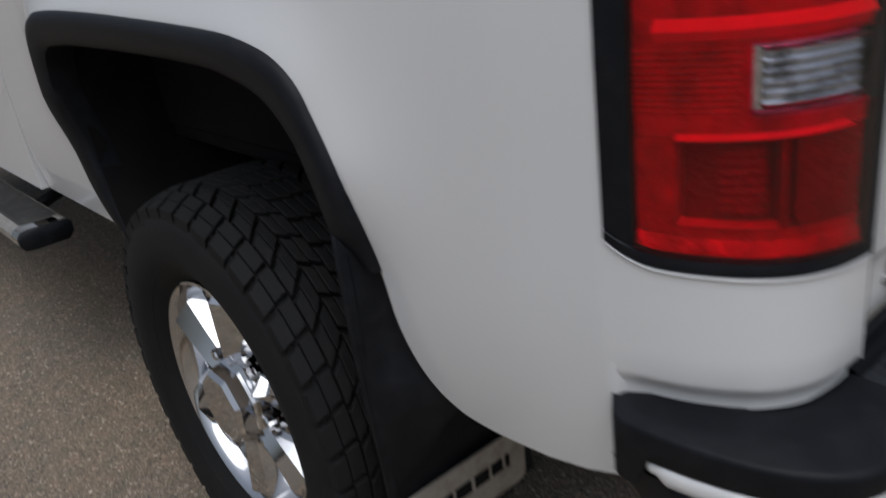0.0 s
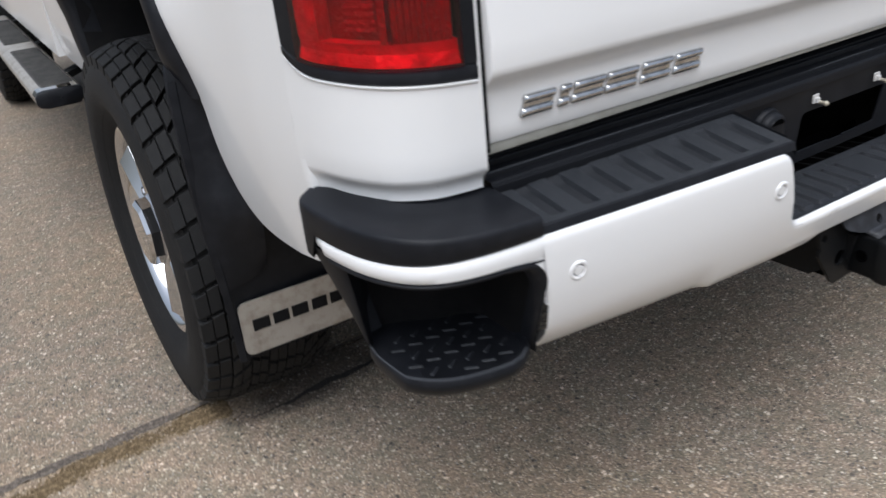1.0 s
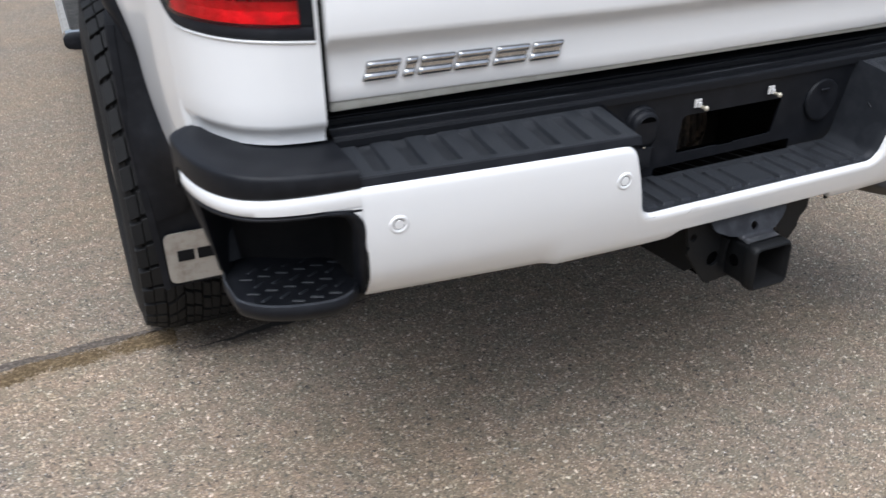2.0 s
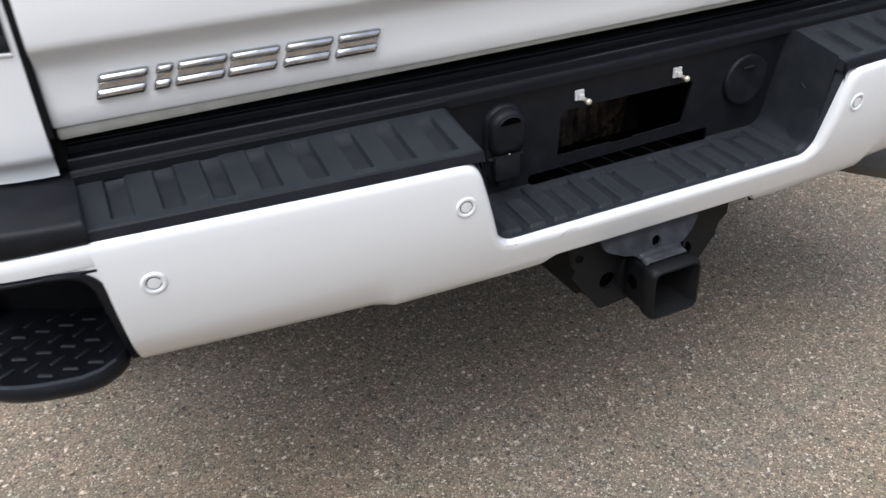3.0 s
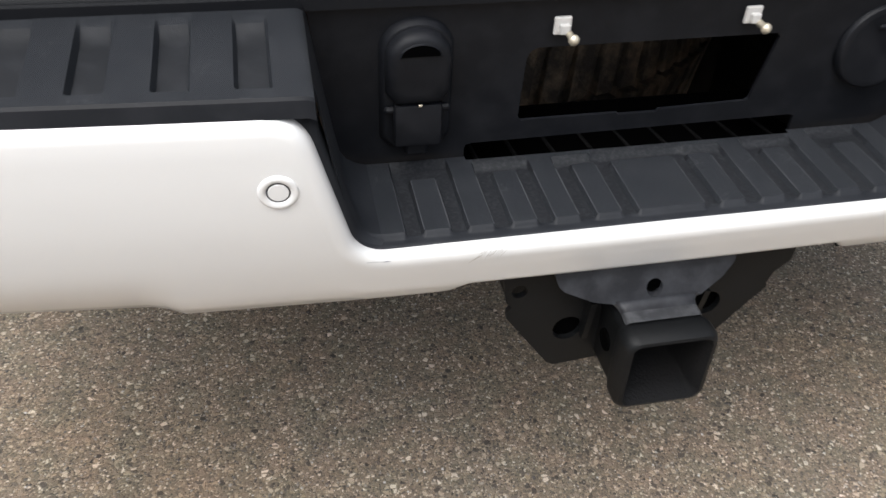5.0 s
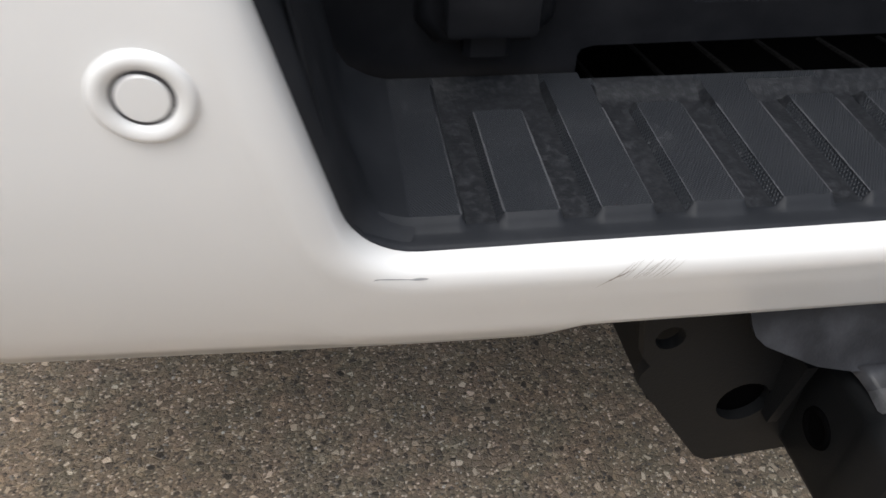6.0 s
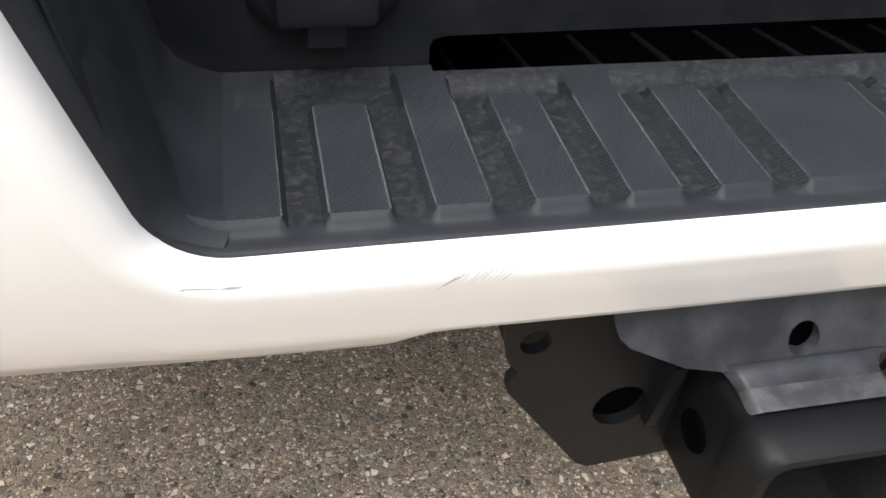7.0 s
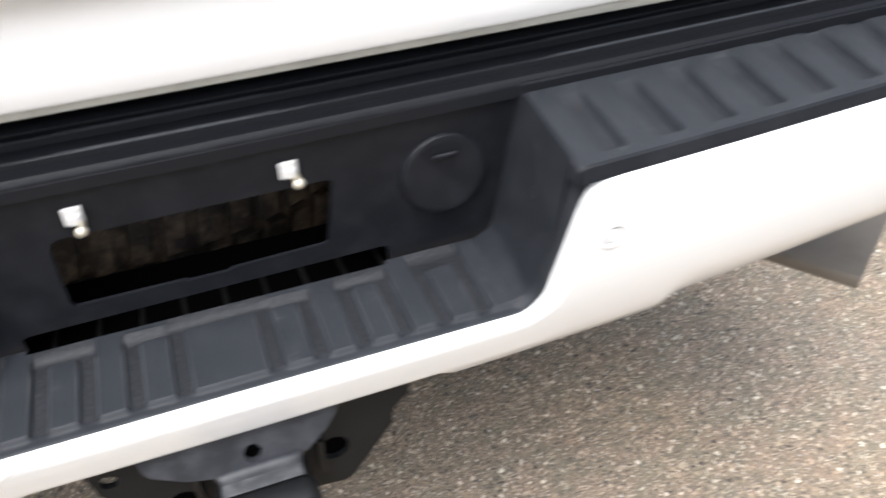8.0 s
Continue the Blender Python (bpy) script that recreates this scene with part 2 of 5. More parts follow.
    xyz = n.new("ShaderNodeSeparateXYZ")
    l.new(where, xyz.inputs[0])

    def math_node(op, a, c, c2=None):
        x = n.new("ShaderNodeMath")
        x.operation = op
        for i, v in enumerate((a, c, c2)):
            if v is None:
                continue
            if isinstance(v, (float, int)):
                x.inputs[i].default_value = v
            else:
                l.new(v, x.inputs[i])
        return x.outputs[0]

    off = math_node("SUBTRACT", math_node("SUBTRACT", xyz.outputs[1], math_node("MULTIPLY", xyz.outputs[0], JOINT_SLOPE)), JOINT_Y)
    ragged = tex("ShaderNodeTexNoise", 14, Detail=6)
    off = math_node("ADD", off, math_node("MULTIPLY", math_node("SUBTRACT", ragged.outputs["Fac"], 0.5), 0.08))
    silt = ramp(math_node("ADD", off, 0.5), [(0.395, (0, 0, 0)), (0.422, (0.30, 0.30, 0.30)), (0.440, (0.42, 0.42, 0.42)), (0.452, (0.14, 0.14, 0.14)), (0.505, (0.10, 0.10, 0.10)), (0.515, (0, 0, 0))])
    colour = mix(silt.outputs[0], colour, (0.185, 0.132, 0.074))
    # the slab past the joint is darker than the near one
    far_slab = ramp(math_node("ADD", off, 0.5), [(0.50, (1.06, 1.02, 0.965)), (0.52, (0.91, 0.87, 0.82))])
    colour = mix(1.0, colour, far_slab.outputs[0], "MULTIPLY")
    # damp oily stain between the tyre and the crack, with contact shade painted in
    dx = math_node("MULTIPLY", math_node("ADD", xyz.outputs[0], 0.72), 3.2)
    dy = math_node("MULTIPLY", math_node("SUBTRACT", math_node("SUBTRACT", xyz.outputs[1], 1.13), math_node("MULTIPLY", math_node("ADD", xyz.outputs[0], 0.72), 0.10)), 8.5)
    away = math_node("ADD", math_node("MULTIPLY", dx, dx), math_node("MULTIPLY", dy, dy))
    blot = tex("ShaderNodeTexNoise", 9, Detail=6)
    wet_shade = ramp(math_node("ADD", away, math_node("MULTIPLY", math_node("SUBTRACT", blot.outputs["Fac"], 0.5), 1.6)), [(0.35, (0.30, 0.29, 0.30)), (1.05, (1, 1, 1))])
    colour = mix(1.0, colour, wet_shade.outputs[0], "MULTIPLY")
    l.new(colour, b.inputs["Base Color"])
    b.inputs["Roughness"].default_value = 0.82
    bump = n.new("ShaderNodeBump")
    bump.inputs["Strength"].default_value, bump.inputs["Distance"].default_value = 0.6, 0.003
    l.new(math_node("ADD", mask.outputs[0], math_node("MULTIPLY", gap_f.outputs[0], 0.4)), bump.inputs["Height"])
    l.new(bump.outputs[0], b.inputs["Normal"])
    return m


JOINT_SLOPE, JOINT_Y = 0.045, 1.246
PAVEMENT = aggregate()
FILLER = material("joint_filler", (0.070, 0.058, 0.049), 0.9, spec=0.2, grain=0.6, grain_size=0.005, stain=0.95, stain_size=0.011, stain_tint=(0.24, 0.205, 0.165))
CRACK = material("open_crack", (0.012, 0.011, 0.010), 0.9, grain=0.6, grain_size=0.004, stain=0.4, stain_size=0.02, stain_tint=(0.06, 0.05, 0.04))


# ---- shape helpers ----
# the body leans about one degree on its springs
FLEX, LEAN_SLOPE = False, 0.0165
TRUCK_LEAN = Matrix.Translation((-0.25, 0, 0.75)) @ Matrix.Rotation(-math.atan(LEAN_SLOPE), 4, "Y") @ Matrix.Translation((0.25, 0, -0.75))


def mesh_part(name, verts, faces, mat, parent, label="", sharp=35, m=None):
    me = bpy.data.meshes.new(name)
    me.from_pydata([tuple(v) for v in verts], [], faces)
    bm = bmesh.new()
    bm.from_mesh(me)
    bmesh.ops.remove_doubles(bm, verts=bm.verts, dist=1e-5)
    bmesh.ops.recalc_face_normals(bm, faces=bm.faces)
    bm.to_mesh(me)
    bm.free()
    return finish(name, me, mat, parent, label, sharp, m)


def finish(name, me, mat, parent, label="", sharp=35, m=None):
    me.materials.append(mat)
    if FLEX:
        if m is None:
            for vert in me.vertices:
                vert.co.z += LEAN_SLOPE * max(0.0, abs(vert.co.x) - 0.25)
        else:
            m = Matrix.Translation((0, 0, LEAN_SLOPE * max(0.0, abs(m.translation.x) - 0.25))) @ m
    me.shade_smooth()
    me.set_sharp_from_angle(angle=radians(sharp))
    ob = new(name, me)
    # thing > part > sub-part, no deeper
    while parent and parent.parent and parent.parent.parent:
        m = parent.matrix_basis @ (m or Matrix())
        parent = parent.parent
    ob.parent = parent
    if m is not None:
        ob.matrix_basis = m
    if FLEX and parent is truck:
        ob.matrix_basis = TRUCK_LEAN @ ob.matrix_basis
    if label:
        tagged(ob, label)
    return ob


def part(name, bm, mat, parent, label="", sharp=35, m=None):
    bmesh.ops.recalc_face_normals(bm, faces=bm.faces)
    me = bpy.data.meshes.new(name)
    bm.to_mesh(me)
    bm.free()
    return finish(name, me, mat, parent, label, sharp, m)


def loft(rows, close_rows=False, caps=False):
    """Verts and faces of a sheet through rows of points of equal length."""
    k = len(rows[0])
    verts = [p for r in rows for p in r]
    faces = []
    for i in range(len(rows) - 1):
        for j in range(k - 1 + close_rows):
            a, b = i * k + j, i * k + (j + 1) % k
            faces.append((a, b, b + k, a + k))
    if caps:
        faces.append(tuple(range(k)))
        faces.append(tuple(range(len(verts) - k, len(verts))))
    return verts, faces


def rbox(bm, c, s, r=0.004, seg=2, turn=None):
    """A box with rounded edges: middle c, sizes s."""
    made = bmesh.ops.create_cube(bm, size=1.0)["verts"]
    mat = Matrix.Translation(c) @ (turn or Matrix()) @ Matrix.Diagonal((*s, 1))
    bmesh.ops.transform(bm, matrix=mat, verts=made)
    edges = list({e for v in made for e in v.link_edges})
    if r:
        bmesh.ops.bevel(bm, geom=edges, offset=r, segments=seg, affect="EDGES", profile=0.5)


def round_rect(x0, x1, z0, z1, r, n=4):
    out = []
    for cx, cz, a in ((x1 - r, z1 - r, 0), (x0 + r, z1 - r, 90), (x0 + r, z0 + r, 180), (x1 - r, z0 + r, 270)):
        for i in range(n + 1):
            t = radians(a + 90 * i / n)
            out.append((cx + r * math.cos(t), cz + r * math.sin(t)))
    return out


def circle(cx, cz, r, n=24):
    return [(cx + r * math.cos(2 * math.pi * i / n), cz + r * math.sin(2 * math.pi * i / n)) for i in range(n)]


def plate(outline, holes, place, depth, bm=None):
    """A flat plate with holes; place maps outline points to the world, depth is the vector of its thickness."""
    bm = bm or bmesh.new()
    edges = []
    for ring in (outline, *holes):
        vs = [bm.verts.new(place(*p)) for p in ring]
        edges += [bm.edges.new((vs[i], vs[(i + 1) % len(vs)])) for i in range(len(vs))]
    made = bmesh.ops.triangle_fill(bm, use_beauty=True, use_dissolve=False, edges=edges)
    faces = [f for f in made["geom"] if isinstance(f, bmesh.types.BMFace)]
    ext = bmesh.ops.extrude_face_region(bm, geom=faces, use_keep_orig=True)
    bmesh.ops.translate(bm, vec=depth, verts=[v for v in ext["geom"] if isinstance(v, bmesh.types.BMVert)])
    return bm


def revolve(profile, n, axis_x=True):
    """Verts and faces of (radius, along) turned about the x axis (or z)."""
    rows = []
    for i in range(n + 1):
        a = 2 * math.pi * i / n
        c, s = math.cos(a), math.sin(a)
        rows.append([(h, r * c, r * s) if axis_x else (r * c, r * s, h) for r, h in profile])
    return loft(rows)


def smooth_curve(points, per=6):
    """A rounded line through the points (Catmull-Rom)."""
    pts = [Vector(p) for p in points]
    pts = [pts[0] * 2 - pts[1]] + pts + [pts[-1] * 2 - pts[-2]]
    out = []
    for i in range(1, len(pts) - 2):
        p0, p1, p2, p3 = pts[i - 1:i + 3]
        for k in range(per):
            t = k / per
            out.append(0.5 * ((2 * p1) + (p2 - p0) * t + (2 * p0 - 5 * p1 + 4 * p2 - p3) * t * t + (3 * p1 - p0 - 3 * p2 + p3) * t ** 3))
    out.append(pts[-2])
    return out


def fillet(points, radii, n=6):
    """A line with its inner corners rounded."""
    out = [Vector(points[0])]
    for i in range(1, len(points) - 1):
        p, a, b = Vector(points[i]), Vector(points[i - 1]), Vector(points[i + 1])
        r = radii[i - 1]
        s, e = p + (a - p).normalized() * r, p + (b - p).normalized() * r
        for k in range(n + 1):
            t = k / n
            out.append(s * (1 - t) ** 2 + p * 2 * t * (1 - t) + e * t * t)
    out.append(Vector(points[-1]))
    return out


def spread(a, b, n):
    return [a + (b - a) * i / n for i in range(n + 1)]


def lerp_table(x, table):
    for (x0, y0), (x1, y1) in zip(table, table[1:]):
        if x <= x1:
            return y0 + (y1 - y0) * max(0.0, (x - x0) / (x1 - x0))
    return table[-1][1]


# ---- ground ----
def build_ground():
    """One sheet to the horizon with a sunken joint across it."""
    far, half, deep = 600.0, 0.007, 0.009
    offs = [-far, -half - 0.006, -half, half, half + 0.004, far]
    zs = [0, 0, -deep, -deep, 0, 0]
    xs = [-far, -3.0, 3.0, far]
    rows = [[(x, JOINT_Y + JOINT_SLOPE * max(-3, min(3, x)) + o, z) for x in xs] for o, z in zip(offs, zs)]
    v, f = loft(rows)
    g = mesh_part("ground", v, f, PAVEMENT, None, sharp=20)
    tagged(g, "weathered tan and grey aggregate asphalt with a sunken joint", "ground", kind="structure")
    # patchy sealant over the joint, and an open crack beside it behind the wheel
    rng = random.Random(4)

    def ragged_strip(x0, x1, n, line, half, z):
        rows, up, down = [], 0.0, 0.0
        for i in range(n + 1):
            x = x0 + (x1 - x0) * i / n
            up, down = up * 0.8 + rng.uniform(-0.45, 0.45), down * 0.8 + rng.uniform(-0.45, 0.45)
            h = half(x)
            y = line(x)
            rows.append([(x, y - max(0.0006, h * (1 + down * 0.65)), z), (x, y, z + 0.0006), (x, y + max(0.0006, h * (1 + up * 0.65)), z)])
        return loft(rows)

    v, f = ragged_strip(-3.0, 3.0, 700, lambda x: JOINT_Y + JOINT_SLOPE * x, lambda x: lerp_table(x, [(-3, 0.013), (-1.35, 0.014), (-1.25, 0.016), (-1.12, 0.010), (-1.0, 0.006), (3, 0.008)]), 0.0010)
    tagged(mesh_part("joint_filler", v, f, FILLER, None), "grey crumbling sealant along the joint between two slabs", "joint filler", kind="structure")
    v, f = ragged_strip(-0.97, -0.36, 110, lambda x: 1.073 + 0.10 * (x + 0.78) + 0.004 * math.sin(x * 31) + 0.0025 * math.sin(x * 83), lambda x: lerp_table(x, [(-0.97, 0.0004), (-0.92, 0.002), (-0.86, 0.006), (-0.72, 0.009), (-0.64, 0.007), (-0.50, 0.002), (-0.36, 0.0006)]), 0.0016)
    tagged(mesh_part("pavement_crack", v, f, CRACK, None), "dark ragged crack in the pavement behind the wheel", "crack", kind="structure")


def build_stones():
    """Loose and standing-out stones of the aggregate, by the thousand."""
    rng = np.random.default_rng(7)
    n = 40000
    x = rng.uniform(-2.3, 1.9, n)
    y = rng.uniform(-0.35, 1.9, n)
    r = rng.uniform(0.0012, 0.0036, n) * np.where(rng.random(n) < 0.05, 1.4, 1)
    ring = np.array([[math.cos(a), math.sin(a)] for a in (0.3, 1.4, 2.6, 3.7, 5.1)])
    turn = rng.uniform(0, 6.28, n)
    sx, sy = rng.uniform(0.7, 1.3, n), rng.uniform(0.7, 1.1, n)
    verts = np.zeros((n, 6, 3))
    for k, (a, b) in enumerate(ring):
        c, s = np.cos(turn), np.sin(turn)
        verts[:, k, 0] = x + r * (a * sx * c - b * sy * s)
        verts[:, k, 1] = y + r * (a * sx * s + b * sy * c)
        verts[:, k, 2] = -0.0004
    verts[:, 5, 0] = x + r * rng.uniform(-0.4, 0.4, n)
    verts[:, 5, 1] = y + r * rng.uniform(-0.4, 0.4, n)
    verts[:, 5, 2] = r * rng.uniform(0.25, 0.7, n)
    base = (np.arange(n) * 6)[:, None, None]
    tri = np.array([[k, (k + 1) % 5, 5] for k in range(5)])[None]
    faces = (base + tri).reshape(-1, 3)
    me = bpy.data.meshes.new("stones")
    me.from_pydata(verts.reshape(-1, 3).tolist(), [], faces.tolist())
    me.materials.append(STONE)
    ob = new("stones", me)
    tagged(ob, "small tan, grey and white stones standing out of the pavement", "gravel", kind="stuff")


def stone_material():
    m = bpy.data.materials.new("mixed_stones")
    m.use_nodes = True
    n, l = m.node_tree.nodes, m.node_tree.links
    geo = n.new("ShaderNodeNewGeometry")
    r = n.new("ShaderNodeValToRGB")
    e = r.color_ramp.elements
    e[0].color, e[1].color = (0.05, 0.046, 0.043, 1), (0.56, 0.54, 0.50, 1)
    for at, c in ((0.25, (0.12, 0.109, 0.097)), (0.5, (0.20, 0.173, 0.143)), (0.75, (0.26, 0.228, 0.190)), (0.92, (0.36, 0.325, 0.27))):
        e.new(at).color = (*c, 1)
    l.new(geo.outputs["Random Per Island"], r.inputs["Fac"])
    l.new(r.outputs[0], n["Principled BSDF"].inputs["Base Color"])
    n["Principled BSDF"].inputs["Roughness"].default_value = 0.75
    return m


def build_debris():
    """Dry plant bits and grit gathered in a line beside the joint."""
    rng = np.random.default_rng(12)
    n = 9000
    x = -1.0 - 2.0 * rng.random(n) ** 1.6
    x = x[np.sin(x * 17.0) + np.sin(x * 41.0 + 2.0) + rng.uniform(-1, 1.6, n) > -0.5]
    n = len(x)
    wander = 0.012 * np.sin(x * 9.0) + 0.008 * np.sin(x * 23.0 + 1.0)
    y = JOINT_Y + JOINT_SLOPE * x - 0.060 + wander + rng.normal(0, 0.016, n)
    turn = rng.normal(0.1, 0.7, n)
    half, wide = rng.uniform(0.0020, 0.0085, n), rng.uniform(0.0010, 0.0030, n)
    c, s = np.cos(turn), np.sin(turn)
    lift = rng.uniform(0.0008, 0.0035, n)
    verts = np.zeros((n, 5, 3))
    for k, (a, b) in enumerate(((-1, -1), (1, -1), (1, 1), (-1, 1))):
        verts[:, k, 0] = x + half * a * c - wide * b * s
        verts[:, k, 1] = y + half * a * s + wide * b * c
        verts[:, k, 2] = 0.0002 + (lift * 0.5 if a > 0 else 0)
    verts[:, 4, 0], verts[:, 4, 1], verts[:, 4, 2] = x, y, lift
    base = (np.arange(n) * 5)[:, None, None]
    tri = np.array([[k, (k + 1) % 4, 4] for k in range(4)])[None]
    me = bpy.data.meshes.new("plant_debris")
    me.from_pydata(verts.reshape(-1, 3).tolist(), [], (base + tri).reshape(-1, 3).tolist())
    me.materials.append(DEBRIS)
    tagged(new("plant_debris", me), "dry brown plant bits gathered along the joint", "debris", kind="stuff")


STONE = stone_material()
build_debris()
build_ground()
build_stones()

# ---- the truck ----
truck = new("pickup_truck")
FLEX = True
tagged(truck, "white pickup truck with black plastic bumper steps and chrome wheels", "pickup truck")

# -- rear bumper: painted face with the step notch in its middle --
PLAN = 0.040  # how much the face falls back towards its ends, per square metre


def face_y(x, z):
    """The painted face leans in towards its lower edge."""
    base = lerp_table(z, [(0.575, 0.1250), (0.585, 0.1165), (0.603, 0.1045), (0.63, 0.094), (0.66, 0.084), (0.70, 0.0755), (0.74, 0.0715), (0.80, 0.071)])
    return base + PLAN * x * x


def build_bumper_face():
    half_top = fillet([(0.0, 0.657), (0.2825, 0.656), (0.319, 0.796), (0.786, 0.797)], [0.024, 0.028], 8)
    top = []
    for a, b in zip(half_top, half_top[1:]):
        k = max(1, int((b - a).length / 0.03))
        top += [a + (b - a) * i / k for i in range(k)]
    top.append(half_top[-1])
    # closer columns where the lower edge steps
    for x, z in ((0.1775, 0.6564), (0.1855, 0.6563), (0.1925, 0.6563), (0.1995, 0.6563), (0.2075, 0.6563), (0.4340, 0.7962), (0.4420, 0.7962), (0.4550, 0.7963), (0.4700, 0.7963), (0.4780, 0.7963)):
        k = next(i for i, q in enumerate(top) if q.x > x and abs(q.y - z) < 0.004)
        if min((q - Vector((x, z))).length for q in top) > 0.002:
            top.insert(k, Vector((x, z)))
    bottoms = fillet([(0.0, 0.603), (0.186, 0.603), (0.200, 0.5855), (0.435, 0.5815), (0.462, 0.5850), (0.769, 0.585)], [0.006, 0.006, 0.008, 0.008], 3)

    def low(x):
        return lerp_table(x, [(p.x, p.y) for p in bottoms])

    cols = []
    for i, p in enumerate(top):
        a = top[max(0, i - 1)]
        b = top[min(len(top) - 1, i + 1)]
        inward = Vector((b.y - a.y, -(b.x - a.x))).normalized()
        frac = i / (len(top) - 1)
        xb = p.x if p.x < 0.2 else 0.2 + (p.x - 0.2) * (0.769 - 0.2) / (0.786 - 0.2)
        end = Vector((xb, low(xb)))
        col = [(p.x, face_y(p.x, p.y) + 0.030, p.y - 0.003)]
        r = 0.013
        for d in (0.0, 0.0016, 0.004, 0.0075, 0.013):
            q = p + inward * d
            lift = r - math.sqrt(max(0.0, r * r - (r - d) ** 2))
            col.append((q.x, face_y(q.x, q.y) + lift, q.y))
        s = p + inward * 0.013
        for k in range(1, 13):
            q = s + (end - s) * (k / 12)
            y = face_y(q.x, q.y)
            tuck = (0.20 * min(1.0, max(0.0, (q.x - 0.435) / 0.02)) + 0.22 * max(0.0, (q.x - 0.45) / 0.32)) * max(0.0, 0.640 - q.y)
            col.append((q.x, y + tuck, q.y))
        lx, ly, lz = col[-1]
        col.append((lx, ly + 0.006, lz - 0.003))
        col.append((lx, ly + 0.030, lz + 0.002))
        cols.append(col)
    full = [[(-x, y, z) for x, y, z in c] for c in reversed(cols[1:])] + cols
    v, f = loft(full)
    return mesh_part("rear_bumper", v, f, PAINT, truck, "white painted bumper with scuffs along its step edge", sharp=50)


bumper = build_bumper_face()


def bumper_corner(side):
    """The wrap-round end: painted strip, black cap on top, corner step below."""
    plan = smooth_curve([(0.784, 0.0965), (0.83, 0.0995), (0.875, 0.1055), (0.915, 0.117), (0.948, 0.138), (0.973, 0.172), (0.990, 0.215), (1.000, 0.265), (1.005, 0.312)], 5)
    inner = smooth_curve([(0.784, 0.275), (0.82, 0.285), (0.86, 0.30), (0.89, 0.32), (0.91, 0.335), (0.925, 0.35), (0.935, 0.36), (0.945, 0.37), (0.95, 0.38)], 5)
    n = len(plan)

    # painted strip, a rounded bar that thins to its end
    rows = []
    for i, p in enumerate(plan):
        t = i / (n - 1)
        q = (inner[i] - p).normalized()
        zt, h = 0.797 - 0.008 * t, 0.031 - 0.007 * t
        sec = [(0.020, 0), (0.012, 0), (0.004, -0.0015), (0.0005, -0.006), (0.0, -h * 0.55), (0.002, -h + 0.003), (0.008, -h), (0.020, -h)]
        k = 1.0 if t < 0.97 else 0.6
        rows.append([(side * (p.x + q.x * (a + (1 - k) * 0.012)), p.y + q.y * (a + (1 - k) * 0.012), zt + b * k - (1 - k) * 0.006) for a, b in sec])
    v, f = loft(rows, close_rows=True, caps=True)
    mesh_part("corner_strip", v, f, PAINT, bumper, sharp=50)

    # black cap over the corner, its end rounded off past the strip
    tip = [Vector(p) for p in ((1.006, 0.330), (1.005, 0.350), (1.000, 0.362), (0.992, 0.368))]
    tip_in = [Vector(p) for p in ((0.955, 0.385), (0.96, 0.388), (0.965, 0.388), (0.975, 0.380))]
    rows = []
    cap_o, cap_i = plan + tip, inner + tip_in
    for i, (p, e) in enumerate(zip(cap_o, cap_i)):
        t = i / (len(cap_o) - 1)
        rise = 0.832 + 0.006 * min(1, t * 2)
        low = 0.795 - 0.006 * t - (0.040 if i >= n else 0)
        d = (e - p)
        w = d.length
        d = d / w
        row = [(0.016, low), (0.004, low), (0.001, low + 0.004), (0.0008, rise - 0.0160), (0.0022, rise - 0.0118), (0.0048, rise - 0.0092), (0.0090, rise - 0.0078), (0.05, rise - 0.005), (w, rise + 0.002)]
        rows.append([(side * (p.x + d.x * a), p.y + d.y * a, z) for a, z in row])
    v, f = loft(rows)
    mesh_part("corner_cap", v, f, PLASTIC, bumper, "black grained plastic corner cap", sharp=60)

    # side panel under the strip, narrowing down to the step
    rows = []
    for k in range(9):
        t = k / 8
        z = 0.772 - 0.150 * t
        y0, y1 = 0.262 + 0.010 * t, 0.366 - 0.070 * t
        rows.append([(side * (0.990 - 0.024 * t), y0, z), (side * (0.996 - 0.026 * t), y0 + 0.006, z), (side * (1.003 - 0.036 * t), (y0 + y1) / 2, z), (side * (0.998 - 0.036 * t), y1, z), (side * (0.94 - 0.01 * t), y1 + 0.006, z)])
    v, f = loft(rows)
    mesh_part("corner_end_panel", v, f, PLASTIC, bumper, sharp=50)

    # dark pocket behind the step: walls, roof and a rim round the mouth
    mouth = [p for p in plan if p.y < 0.29]
    back = smooth_curve([(0.778, 0.132), (0.781, 0.16), (0.785, 0.235), (0.80, 0.265), (0.85, 0.285), (0.90, 0.315), (0.935, 0.325), (0.952, 0.312)], 4)
    rows = [[(side * p.x, p.y, z) for p in back] for z in (0.600, 0.62, 0.70, 0.772)]
    v, f = loft(rows)
    mesh_part("corner_pocket", v, f, DARK, bumper, "dark hollow above the corner step")
    rows = [[(side * p.x, p.y + 0.004, 0.772) for p in mouth], [(side * min(p.x, 0.95), p.y + 0.20 - 0.12 * max(0, p.x - 0.9) / 0.1, 0.768) for p in mouth]]
    v, f = loft(rows)
    mesh_part("pocket_roof", v, f, DARK, bumper)
    rows = []
    for p, e in zip(plan, inner):
        if p.y < 0.285:
            d = (e - p).normalized()
            rows.append([(side * (p.x + d.x * w), p.y + d.y * w, z) for w, z in ((0.022, 0.770), (0.006, 0.7665), (0.0018, 0.7635), (0.0025, 0.7605), (0.008, 0.7590), (0.024, 0.7600))])
    v, f = loft(rows)
    mesh_part("pocket_rim", v, f, PLASTIC, bumper, sharp=50)
    rows = []
